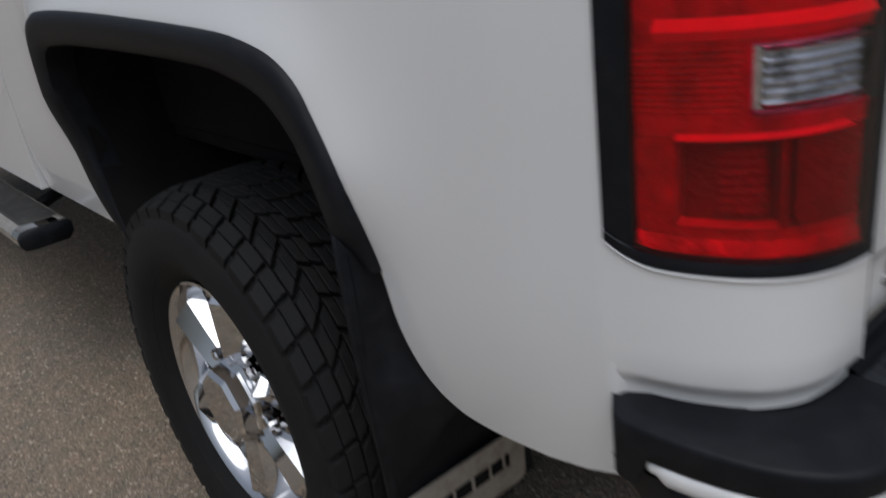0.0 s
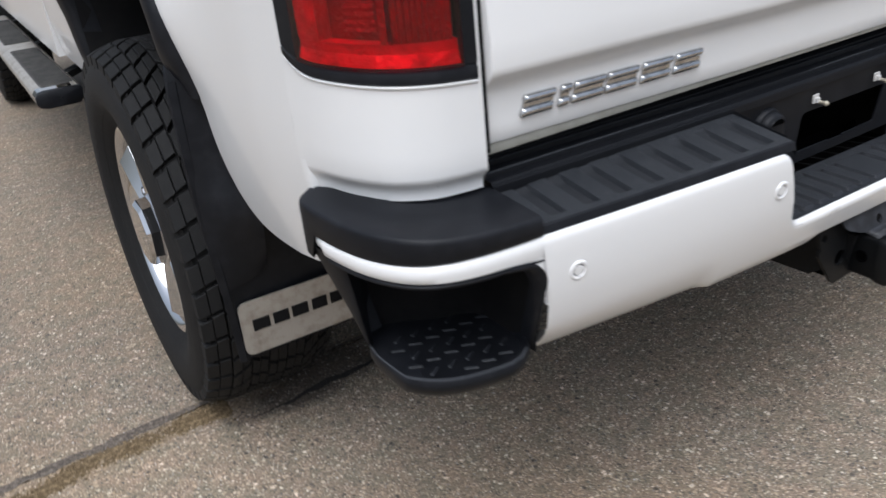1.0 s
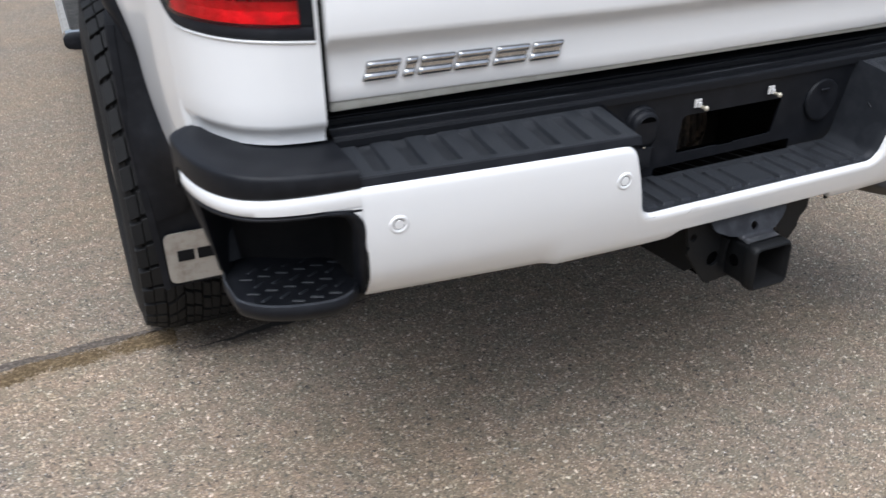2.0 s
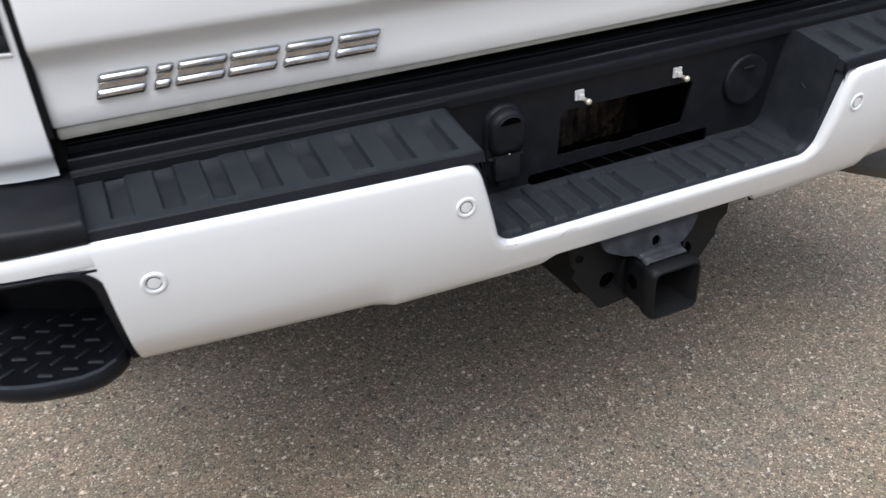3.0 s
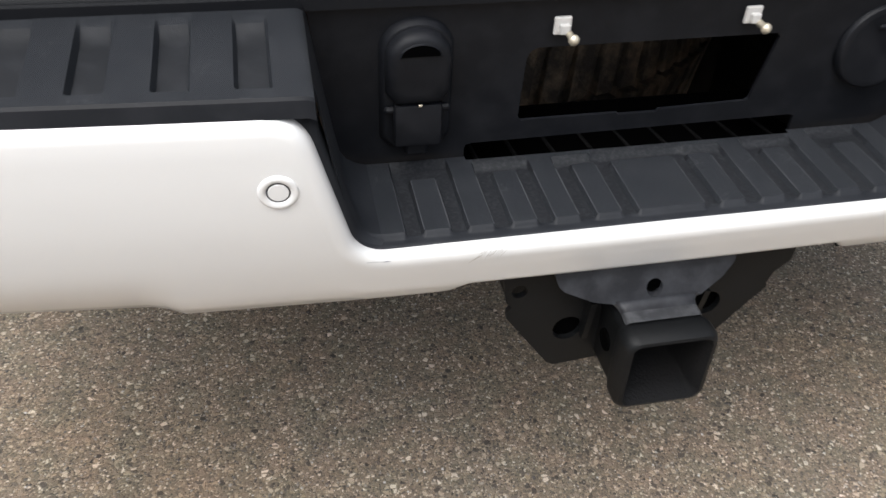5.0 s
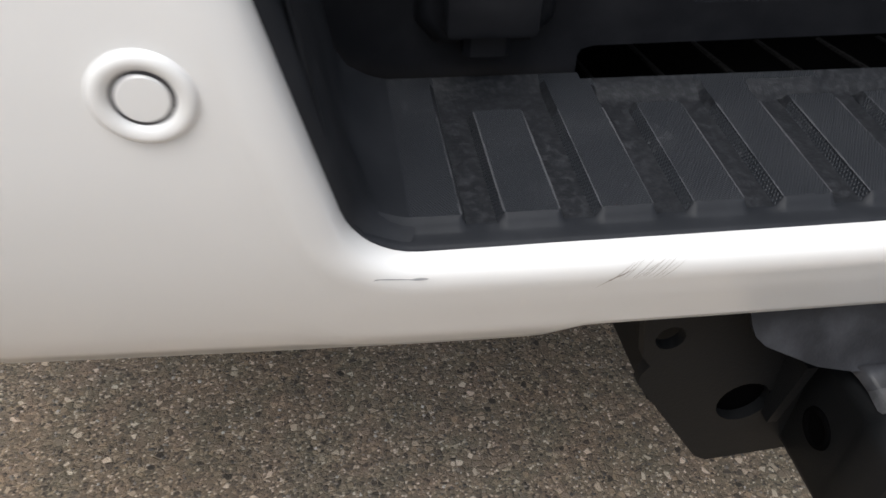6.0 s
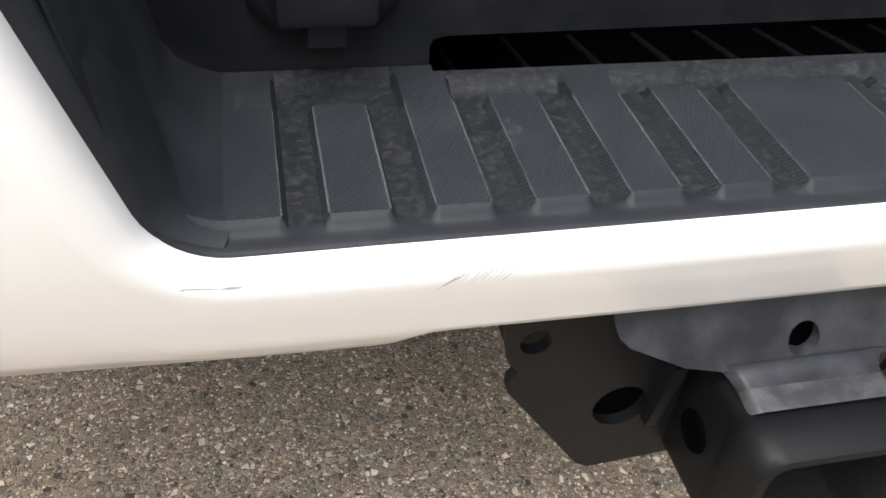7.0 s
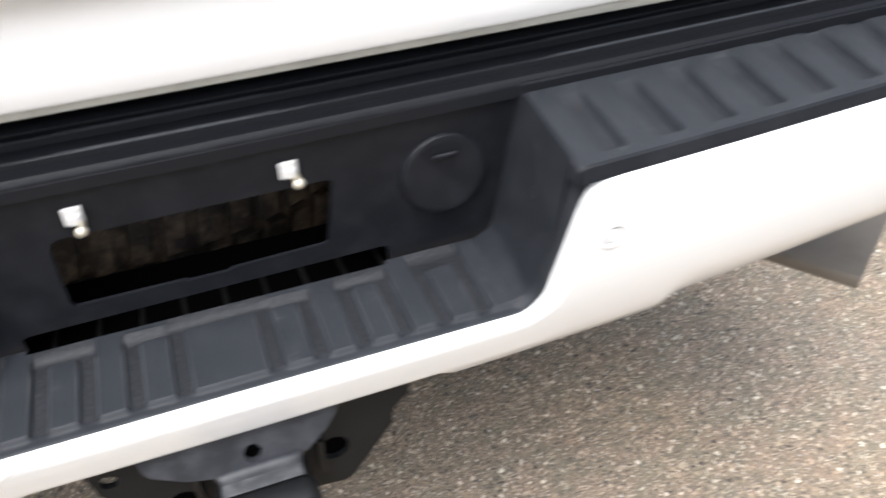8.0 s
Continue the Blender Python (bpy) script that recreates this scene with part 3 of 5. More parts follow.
    for p in fillet([(0.840, 0.7650), (0.7855, 0.7585), (0.771, 0.600)], [0.030], 8):
        y = face_y(p.x, p.y) + max(0.0, 0.640 - p.y) * 0.415
        rows.append([(side * (p.x + 0.012), y + 0.022, p.y - 0.006), (side * (p.x + 0.009), y + 0.005, p.y - 0.004), (side * (p.x + 0.002), y - 0.0012, p.y), (side * (p.x - 0.0015), y - 0.0008, p.y + 0.002), (side * (p.x - 0.0025), y + 0.004, p.y + 0.003)])
    v, f = loft(rows)
    mesh_part("pocket_rim", v, f, PLASTIC, bumper, sharp=50)
    # painted web that rounds the upper corner of the mouth
    arc = fillet([(0.838, 0.7655), (0.7855, 0.7590), (0.778, 0.690)], [0.030], 8)
    bm = plate([(side * p.x, p.y) for p in arc] + [(side * 0.774, 0.690), (side * 0.774, 0.774), (side * 0.838, 0.774)], [], lambda x, z: (x, face_y(abs(x), z) + 0.0032 + 0.09 * max(0.0, abs(x) - 0.795), z), (0, 0.004, 0))
    part("corner_web", bm, PAINT, bumper, sharp=30)
    # inner lining of the end panel, back to the pocket's wall
    rows = []
    for k in range(9):
        t = k / 8
        z, y0 = 0.772 - 0.165 * t, 0.262 + 0.010 * t
        rows.append([(side * (0.990 - 0.024 * t), y0, z), (side * (0.972 - 0.018 * t), y0 + 0.016, z), (side * (0.945 - 0.004 * t), 0.318, z), (side * 0.925, 0.330, z)])
    v, f = loft(rows)
    mesh_part("pocket_lining", v, f, PLASTIC, bumper, sharp=60)

    # corner step: a moulded tread with a raised lip
    edge = [Vector((p.x - 0.002, p.y + 0.004)) for p in plan if p.y < 0.165]
    edge = [Vector((0.778, 0.185)), Vector((0.779, 0.160)), Vector((0.784, 0.138)), Vector((0.797, 0.1215)), Vector((0.815, 0.1095))] + [q for q in edge if q.x > 0.83] + [Vector((0.9705, 0.20)), Vector((0.973, 0.235)), Vector((0.969, 0.27)), Vector((0.957, 0.30))]
    core = [Vector((0.79 + 0.15 * i / (len(edge) - 1), 0.27 + 0.06 * i / (len(edge) - 1))) for i in range(len(edge))]
    rows = []
    for p, c in zip(edge, core):
        d = (c - p).normalized()
        w = (c - p).length
        sec = [(w, 0.578), (0.060, 0.574), (0.030, 0.579), (0.012, 0.590), (0.002, 0.603), (0.0, 0.612), (0.003, 0.618), (0.008, 0.6195), (0.014, 0.616), (0.022, 0.609), (w, 0.612)]
        rows.append([(side * (p.x + d.x * a), p.y + d.y * a, z) for a, z in sec])
    v, f = loft(rows)
    mesh_part("corner_step", v, f, PLASTIC, bumper, "black moulded corner step with raised diamond tread", sharp=45)
    # slanting raised dashes, and the lip rubbed pale
    bm = bmesh.new()
    for i in range(8):
        for j in range(6):
            x, y = 0.792 + 0.029 * i + (0.0145 if j % 2 else 0), 0.146 + 0.025 * j
            reach = min((Vector((x, y)) - p).length for p in edge)
            if reach < 0.028 or y > 0.262 + 0.5 * (x - 0.79) or x > 0.955 or y < lerp_table(x, [(p.x, p.y) for p in edge if p.y < 0.2]):
                continue
            rbox(bm, (side * x, y, 0.6110), (0.021, 0.0065, 0.0036), 0.0017, 1, Matrix.Rotation(radians((-32 if j % 2 else 26) * side), 4, "Z"))
    part("diamond_tread", bm, LIP, bumper)
    rows = []
    for p, c in zip(edge[3:], core[3:]):
        d = (c - p).normalized()
        rows.append([(side * (p.x + d.x * w), p.y + d.y * w, z) for w, z in ((0.0035, 0.6188), (0.0062, 0.6197), (0.0092, 0.6198))])
    v, f = loft(rows)
    mesh_part("step_lip", v, f, RUBBED_GLINT, bumper, "step lip rubbed pale", sharp=60)


for side in (-1, 1):
    bumper_corner(side)


def step_pad(side):
    """The top step of a wing, with broad shallow grooves across it."""
    mids = [0.350 + 0.0561 * k for k in range(8)]
    half, floor, deep = 0.0132, 0.0108, 0.0078
    xs = {0.3078, 0.309, 0.314, 0.322, 0.7805, 0.782, 0.788}
    for c in mids:
        xs |= {c - half - 0.0012, c - half, c - floor, c, c + floor, c + half, c + half + 0.0012}
    xs = sorted(x for x in xs if x < 0.7801 or x in (0.7805, 0.782, 0.788))
    ys = [0.0, 0.003, 0.007, 0.0115, 0.0145, 0.017, 0.0195, 0.024, 0.035, 0.05, 0.065, 0.08, 0.092, 0.100, 0.106, 0.112, 0.117, 0.122, 0.126]
    rows = []
    for y in ys:
        row = []
        for x in xs:
            front = face_y(x, 0.80) + 0.0105
            z = 0.8075 + 0.150 * y + (0.004 if x > 0.785 else 0)
            if y < 0.003:
                z -= (0.003 - y) ** 2 * 160
            if x < 0.314:
                z -= 0.002 if x > 0.308 else 0.020
            ends = min(1.0, max(0.0, (y - 0.0145) / 0.0050)) * min(1.0, max(0.0, (0.114 - y) / 0.022))
            wall = max(0.0, min(1.0, max((half - abs(x - c)) / (half - floor) for c in mids)))
            z -= deep * ends * wall
            row.append((side * x, front + y * 0.933, z))
        rows.append(row)
    first = [(x, y - 0.0040, z - 0.0120) for x, y, z in rows[0]]
    last = [(x, y, z - 0.02) for x, y, z in rows[-1]]
    v, f = loft(rows[1:] + [last])
    pad = mesh_part("step_pad", v, f, TREAD, bumper, "black plastic step pad with cross grooves", sharp=28)
    v, f = loft([first] + rows[:2])
    mesh_part("pad_edge", v, f, PLASTIC, pad, sharp=28)
    # darker floors of the grooves, a hair above the moulding
    for c in mids:
        if c + half > 0.78:
            continue
        grid = []
        for y in (0.0197, 0.024, 0.035, 0.05, 0.065, 0.08, 0.092, 0.100, 0.106):
            ends = min(1.0, max(0.0, (0.114 - y) / 0.022))
            grid.append([(side * x, face_y(x, 0.80) + 0.0105 + y * 0.933, 0.8077 + 0.150 * y - deep * ends) for x in (c - floor + 0.0004, c, c + floor - 0.0004)])
        v, f = loft(grid)
        mesh_part("groove_floor", v, f, DARK_GROOVE, pad)


for side in (-1, 1):
    step_pad(side)


def step_tray():
    """The lowered middle step: floor with arched grooves, and its two side walls."""
    bars = [0.0395, 0.0790, 0.1175, 0.1560, 0.1943, 0.2335]
    pairs = [(-bars[0], bars[0], 0.1900, 0.1985), (bars[4], bars[5], 0.1855, 0.2075), (bars[2], bars[3], 0.1865, 0.1975), (bars[0], bars[1], 0.1880, 0.1950)]
    top, low, deep, flare = 0.0085, 0.0062, 0.0048, 0.0016
    xs = {0.0, 0.020, 0.1000, 0.139, 0.168, 0.177, 0.250, 0.262}
    for b in bars:
        xs |= {b - top - flare, b - top, b - low, b, b + low, b + top, b + top + flare}
    ys = [0.1000, 0.1005, 0.1010, 0.1020, 0.1040, 0.1065, 0.1080, 0.1095, 0.1110, 0.1122, 0.118, 0.13, 0.15, 0.17, 0.1805, 0.1835, 0.1850, 0.1865, 0.1880, 0.1915, 0.1950, 0.1975, 0.2000, 0.2035, 0.2095, 0.2155]
    wall = [(0.2665, 0.0008), (0.272, 0.0026), (0.280, 0.0066), (0.2855, 0.014), (0.290, 0.034), (0.298, 0.080), (0.3055, 0.126), (0.3075, 0.138), (0.309, 0.1435)]

    def bottom(y):
        return 0.6625 + 0.03 * (y - 0.1) + lerp_table(y, [(0.1000, -0.0062), (0.1010, -0.0054), (0.1020, -0.0051), (0.1065, -0.0046), (0.1080, -0.0041), (0.1095, -0.0022), (0.1110, -0.0006), (0.1122, 0.0)])

    def high(x, y):
        z, ax, dips = 0.6625 + 0.03 * (y - 0.1), abs(x), 0.0
        for a, b, inner, end in pairs:
            wide = top + flare * min(1.0, max(0.0, (0.1122 - y) / 0.005))
            leg = max(0.0, min(1.0, (wide - min(abs(ax - a), abs(ax - b))) / (wide - low)))
            back = min(1.0, max(0.0, (end + 0.008 - y) / 0.011))
            link = 1.0 if a - 1e-6 <= ax <= b + 1e-6 else 0.0
            link *= min(1.0, max(0.0, (y - inner) / 0.0016))
            dip = max(leg, link) * back
            dips = max(dips, dip)
        return min(z - deep * dips, bottom(y))

    rows = []
    flat = sorted(xs)
    for y in ys:
        right = [(x, y, high(x, y)) for x in flat] + [(x, y, bottom(y) + (0.6625 + 0.03 * (y - 0.1) - bottom(y)) * min(1.0, dz / 0.034) + dz * (1 + max(0.0, 0.0027 + 0.150 * (y - 0.083)) / 0.1435)) for x, dz in wall]
        rows.append([(-x, yy, z) for x, yy, z in reversed(right[1:])] + right)
    first = [(x, y + 0.001, z - 0.010) for x, y, z in rows[0]]
    v, f = loft(rows[9:])
    f = [q for q in f if not (min(v[i][1] for i in q) > 0.2085 and max(abs(v[i][0]) for i in q) < 0.171)]
    sunk = [q for q in f if all(v[i][2] < 0.6625 + 0.03 * (v[i][1] - 0.1) - (0.8 if v[i][1] < 0.183 else 0.0) * deep + (0.00001 if v[i][1] >= 0.183 else 0) and abs(v[i][0]) < 0.25 for i in q) and (min(v[i][1] for i in q) < 0.183 or sum(v[i][2] < 0.6625 + 0.03 * (v[i][1] - 0.1) - 0.1 * deep for i in q) > 1)]
    taken = set(sunk)
    walls = [q for q in f if min(abs(v[i][0]) for i in q) > 0.261]
    taken |= set(walls)
    tray = mesh_part("step_tray", v, [q for q in f if q not in taken], TREAD, bumper, "black worn plastic middle step with arched grooves", sharp=24)
    mesh_part("tray_wall", v, walls, LIP, tray, sharp=40)
    # one piece for each groove
    while sunk:
        piece, reach = [sunk.pop()], set()
        reach |= set(piece[0])
        grown = True
        while grown:
            near = [q for q in sunk if reach & set(q)]
            grown = bool(near)
            piece += near
            for q in near:
                reach |= set(q)
                sunk.remove(q)
        index = {old: k for k, old in enumerate(sorted(reach))}
        mesh_part("groove_floor", [v[i] for i in sorted(reach)], [tuple(index[i] for i in q) for q in piece], GROOVE, tray)
    v, f = loft([first] + rows[:10])
    mesh_part("tray_lip", v, f, LIP, tray, sharp=60)
    # edges of the grooves rubbed pale by boots
    rng = random.Random(21)
    for side in (-1, 1):
        for b in bars:
            for edge in (b - top, b + top):
                rows, wide = [], 0.0006
                for i in range(25):
                    y = 0.1122 + (0.183 - 0.1122) * i / 24
                    wide = min(0.0010, max(0.0003, wide + rng.uniform(-0.0002, 0.0002)))
                    z = 0.6625 + 0.03 * (y - 0.1) + 0.00025
                    rows.append([(side * (edge - wide * 0.5), y, z), (side * (edge + wide * 0.5), y, z)])
                v, f = loft(rows)
                mesh_part("worn_edge", v, f, SCOURED, tray)
    # front jambs of the side walls, between the tray and the painted notch
    for side in (-1, 1):
        line = fillet([(0.252, 0.6575), (0.2825, 0.6565), (0.319, 0.797), (0.345, 0.798)], [0.024, 0.026], 8)
        rows = []
        line = [p for p in line if p.x > 0.264]
        for p in line:
            y = face_y(p.x, p.y) + 0.014
            rows.append([(side * p.x, y, p.y - 0.002), (side * (p.x - 0.003), y + 0.003, p.y + 0.002), (side * (p.x - 0.005), y + 0.014, p.y + 0.004), (side * (p.x - 0.0055), y + 0.03, p.y + 0.002), (side * (p.x - 0.0035), y + 0.056, p.y + 0.001)])
        v, f = loft(rows)
        mesh_part("tray_edge", v, f, LIP, bumper, sharp=60)
    bm = bmesh.new()
    rbox(bm, (0.2990, 0.148, 0.751), (0.005, 0.015, 0.005), 0.002, 1, Matrix.Rotation(radians(35), 4, "X"))
    part("moulded_mark", bm, PLASTIC, bumper)


step_tray()


# -- back wall of the notch, with the plate opening and the slot under it --
def wall_place(x, z):
    return (x, 0.2165 - (z - 0.69) * 0.085, z - 0.002)


bm = plate([(-0.284, 0.664), (-0.168, 0.664), (-0.1685, 0.676), (-0.167, 0.6795), (-0.161, 0.6812), (0.168, 0.6850), (0.173, 0.683), (0.174, 0.664), (0.284, 0.664), (0.290, 0.69), (0.3065, 0.828), (0.3065, 0.834), (-0.3065, 0.834), (-0.3065, 0.828), (-0.290, 0.69)],
           [[(-0.108, 0.778), (-0.114, 0.775), (-0.1175, 0.768), (-0.119, 0.707), (-0.116, 0.7025), (-0.02, 0.7025), (-0.018, 0.7005), (0.02, 0.7005), (0.022, 0.703), (0.112, 0.7055), (0.1155, 0.708), (0.1255, 0.774), (0.122, 0.778)]],
           wall_place, (0, 0.0035, 0.0003))
part("plate_panel", bm, PLASTIC, bumper, "black plastic panel with an open plate cut-out and slot")
v, f = loft([[(x, 0.206 - 0.0005, 0.8335) for x in (-0.3065, 0.3065)], [(x, 0.2005, 0.8365) for x in (-0.307, 0.307)], [(x, 0.199, 0.834) for x in (-0.307, 0.307)], [(x, 0.2005, 0.831) for x in (-0.307, 0.307)]])
mesh_part("panel_bead", v, f, PLASTIC, bumper, sharp=60)

for s in (-1, 1):
    bm = bmesh.new()
    rbox(bm, (0.089 * s - 0.001, 0.2045, 0.7975), (0.0155, 0.004, 0.0160), 0.0010, 1)
    rbox(bm, (0.089 * s, 0.201, 0.7955), (0.009, 0.006, 0.009), 0.001, 1)
    clip = part("plate_clip", bm, NYLON, bumper, "white nylon plate fastener")
    v, f = revolve([(0.0, -0.010), (0.0028, -0.009), (0.0048, -0.0065), (0.0048, -0.004), (0.0032, -0.004), (0.0032, 0.008), (0.0, 0.008)], 14)
    mesh_part("screw", v, f, BRASS, clip, "dull metal screw head", m=Matrix.Translation((0.089 * s + 0.004, 0.192, 0.7915)) @ pose(0, 0, 0, 0, 0, 90))


def slot_beam():
    """The beam under the slot, its shade painted near-black, with fins across it."""
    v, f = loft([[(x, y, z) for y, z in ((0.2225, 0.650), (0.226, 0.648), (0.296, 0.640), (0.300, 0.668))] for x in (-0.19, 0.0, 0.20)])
    beam = mesh_part("slot_beam", v, f, HOLE, bumper, "beam behind the slot, its shade painted near-black")
    for k in range(9):
        bm = bmesh.new()
        rbox(bm, (-0.150 + 0.040 * k, 0.262, 0.641), (0.004, 0.066, 0.009), 0.001, 1, Matrix.Rotation(radians(-8), 4, "X"))
        part("beam_fin", bm, DARK, beam)


slot_beam()


def connector_cover():
    """Trailer socket cover: arched body, lid with a hinge, finger tab."""
    def at(x, z, out):
        return (x - 0.2165, 0.2165 - (z - 0.69) * 0.085 - out, z)

    def arch(w, z0, z1, n=12):
        top = [(w * math.cos(radians(180 * i / n)), z1 - w * 0.85 + w * 0.85 * math.sin(radians(180 * i / n))) for i in range(n + 1)]
        return [(w, z0 + 0.012), ] + top + [(-w, z0 + 0.012), (-w * 0.7, z0), (w * 0.7, z0)]

    rows = [[at(x, z, o) for x, z in arch(w, z0, z1)] for w, z0, z1, o in ((0.0325, 0.684, 0.812, 0.0), (0.0315, 0.686, 0.8105, 0.005), (0.0295, 0.689, 0.808, 0.0085), (0.0275, 0.692, 0.805, 0.0095))]
    v, f = loft(rows, close_rows=True)
    f.append(tuple(range(len(v) - len(rows[0]), len(v))))
    cover = mesh_part("connector_cover", v, f, PLASTIC, bumper, "black trailer socket cover with a hinged lid")
    rows = [[at(x, z, o) for x, z in arch(w, z0, z1)] for w, z0, z1, o in ((0.0282, 0.736, 0.806, 0.009), (0.0280, 0.737, 0.805, 0.016), (0.0262, 0.740, 0.8025, 0.0205), (0.0225, 0.744, 0.799, 0.0228), (0.016, 0.750, 0.793, 0.0236))]
    v, f = loft(rows, close_rows=True)
    f.append(tuple(range(len(v) - len(rows[0]), len(v))))
    mesh_part("lid", v, f, PLASTIC, cover)
    hollow = [at(0.0165 * math.cos(radians(i * 15)), 0.7865 + 0.0105 * math.sin(radians(i * 15)), 0.0250) for i in range(13)]
    rim = [at(0.0190 * math.cos(radians(i * 15)), 0.7845 + 0.0135 * math.sin(radians(i * 15)), 0.0225) for i in range(13)]
    v, f = loft([rim, hollow])
    mesh_part("finger_lip", v, f, PLASTIC, cover, sharp=60)
    # recess is a flat near-black face, its shade painted in
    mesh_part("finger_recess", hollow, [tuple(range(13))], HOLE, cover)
    bm = bmesh.new()
    rbox(bm, at(0, 0.716, 0.016), (0.043, 0.012, 0.042), 0.004, 2)
    rbox(bm, at(-0.0235, 0.7295, 0.012), (0.012, 0.006, 0.006), 0.002, 1)
    rbox(bm, at(0.0235, 0.7295, 0.012), (0.012, 0.006, 0.006), 0.002, 1)
    part("hinge_block", bm, PLASTIC, cover)
    bm = bmesh.new()
    rbox(bm, at(0.001, 0.7375, 0.0220), (0.0032, 0.002, 0.0022), 0.0006, 1)
    part("hinge_pin", bm, BRASS, cover, "bright worn hinge pin")
    bm = bmesh.new()
    rbox(bm, at(0, 0.688, 0.008), (0.022, 0.014, 0.016), 0.003, 1)
    part("drain_tab", bm, PLASTIC, cover)


connector_cover()
v, f = revolve([(0.043, 0.0), (0.0425, 0.003), (0.0405, 0.0052), (0.036, 0.0060), (0.034, 0.0056), (0.0, 0.0052)], 40)
blank = mesh_part("round_blank", v, f, PLASTIC, bumper, "round black blanking cover", m=Matrix.Translation((0.232, 0.2085, 0.757)) @ pose(0, 0, 0, 0, 0, -90))
bm = bmesh.new()
rbox(bm, (0.007, 0, 0.022), (0.004, 0.022, 0.005), 0.0015, 1)
part("finger_tab", bm, PLASTIC, blank)


# -- ridged filler deck between bumper and tailgate --
prof = [(0.199, 0.822), (0.1992, 0.8325), (0.2005, 0.8348), (0.2025, 0.8345), (0.2035, 0.8365), (0.2055, 0.8385), (0.2085, 0.8388), (0.2185, 0.8394), (0.2192, 0.8446), (0.2202, 0.8462), (0.2225, 0.8466), (0.2370, 0.8474), (0.2376, 0.8532), (0.2386, 0.8548), (0.2412, 0.8553), (0.2465, 0.8556), (0.2470, 0.8575), (0.30, 0.861), (0.36, 0.866), (0.42, 0.868), (0.42, 0.80)]
v, f = loft([[(x, y, z) for y, z in prof] for x in (-0.786, -0.4, 0, 0.4, 0.786)])
mesh_part("filler_deck", v, f, SHADED_DECK, bumper, "ridged black filler strip under the tailgate", sharp=20)
# pale strips that paint the highlight along the ridge edges
for y, z in ((0.2205, 0.8463), (0.2389, 0.8549)):
    v, f = loft([[(x, y - 0.0011, z - 0.0006), (x, y, z + 0.0005), (x, y + 0.0011, z + 0.0007)] for x in spread(-0.786, 0.786, 12)])
    mesh_part("ridge_edge", v, f, RUBBED_GLINT, bumper, "ridge edge with a painted highlight line")
for s in (-1, 1):
    bm = bmesh.new()
    rbox(bm, (s * 0.794, 0.262, 0.862), (0.022, 0.075, 0.060), 0.004, 2)
    part("deck_end", bm, DARK, bumper)


# -- parking sensors --
def sensor(x, z):
    y = face_y(x, z)
    slope = (face_y(x, z + 0.01) - face_y(x, z - 0.01)) / 0.02
    m = Matrix.Translation((x, y, z)) @ pose(0, 0, 0, 0, 0, 90 + math.degrees(2 * PLAN * x)) @ pose(0, 0, 0, 0, math.degrees(slope), 0)
    v, f = revolve([(0.0156, 0.002), (0.0150, -0.0006), (0.0139, -0.0016), (0.0124, -0.0020), (0.0106, -0.0015), (0.0092, -0.0005), (0.0084, 0.002)], 40)
    ob = mesh_part("parking_sensor", v, f, PAINT, bumper, "white round parking sensor in a raised ring", m=m, sharp=50)
    v, f = revolve([(0.0090, 0.0000), (0.0070, 0.0000)], 40)
    mesh_part("gap_ring", v, f, RING, ob)
    v, f = revolve([(0.0077, 0.002), (0.0077, -0.0004), (0.0072, -0.0009), (0.0, -0.0012)], 40)
    mesh_part("sensor_disc", v, f, PAINT, ob)


for x, z in ((-0.731, 0.731), (-0.341, 0.737), (0.341, 0.737), (0.731, 0.731)):
    sensor(x, z)

# -- scuffs on the painted edge of the step --
rng = random.Random(11)


def scuff_marks(marks, name, label, mat=SCUFF, bow=0.0012):
    verts, faces = [], []
    for x0, z0, x1, z1, w in marks:
        k = len(verts)
        for i in range(7):
            t = i / 6
            x, z = x0 + (x1 - x0) * t, z0 + (z1 - z0) * t + bow * math.sin(t * 3.1)
            half = w * (0.15 + math.sin(t * math.pi)) * 0.5
            d = max(0.0, 0.658 - z)
            lift = 0.013 - math.sqrt(max(0.0, 0.013 ** 2 - max(0.0, 0.013 - d) ** 2))
            for h in (-half, half):
                verts.append((x, face_y(x, z) + lift - 0.0005, z + h))
        for i in range(6):
            faces.append((k + 2 * i, k + 2 * i + 1, k + 2 * i + 3, k + 2 * i + 2))
    mesh_part(name, verts, faces, mat, bumper, label)


marks = []
for i in range(12):
    x = -0.181 + 0.0018 * i + rng.uniform(-0.0012, 0.0012)
    z = 0.6485 + rng.uniform(-0.0015, 0.0015)
    reach = rng.uniform(0.5, 1.0)
    marks.append((x - 0.005 * reach, z - 0.0075 * reach, x + 0.004, z + 0.0045, rng.uniform(0.0002, 0.0006)))
marks.append((-0.190, 0.638, -0.178, 0.649, 0.0006))
scuff_marks(marks, "scuff", "dark scrape marks through the white paint")
scuff_marks([(-0.285, 0.6520, -0.276, 0.6506, 0.0017), (-0.279, 0.6510, -0.261, 0.6502, 0.0005), (-0.264, 0.6502, -0.257, 0.6504, 0.0012)], "chip", "grey chipped paint under the notch corner", CHIP, 0.0001)


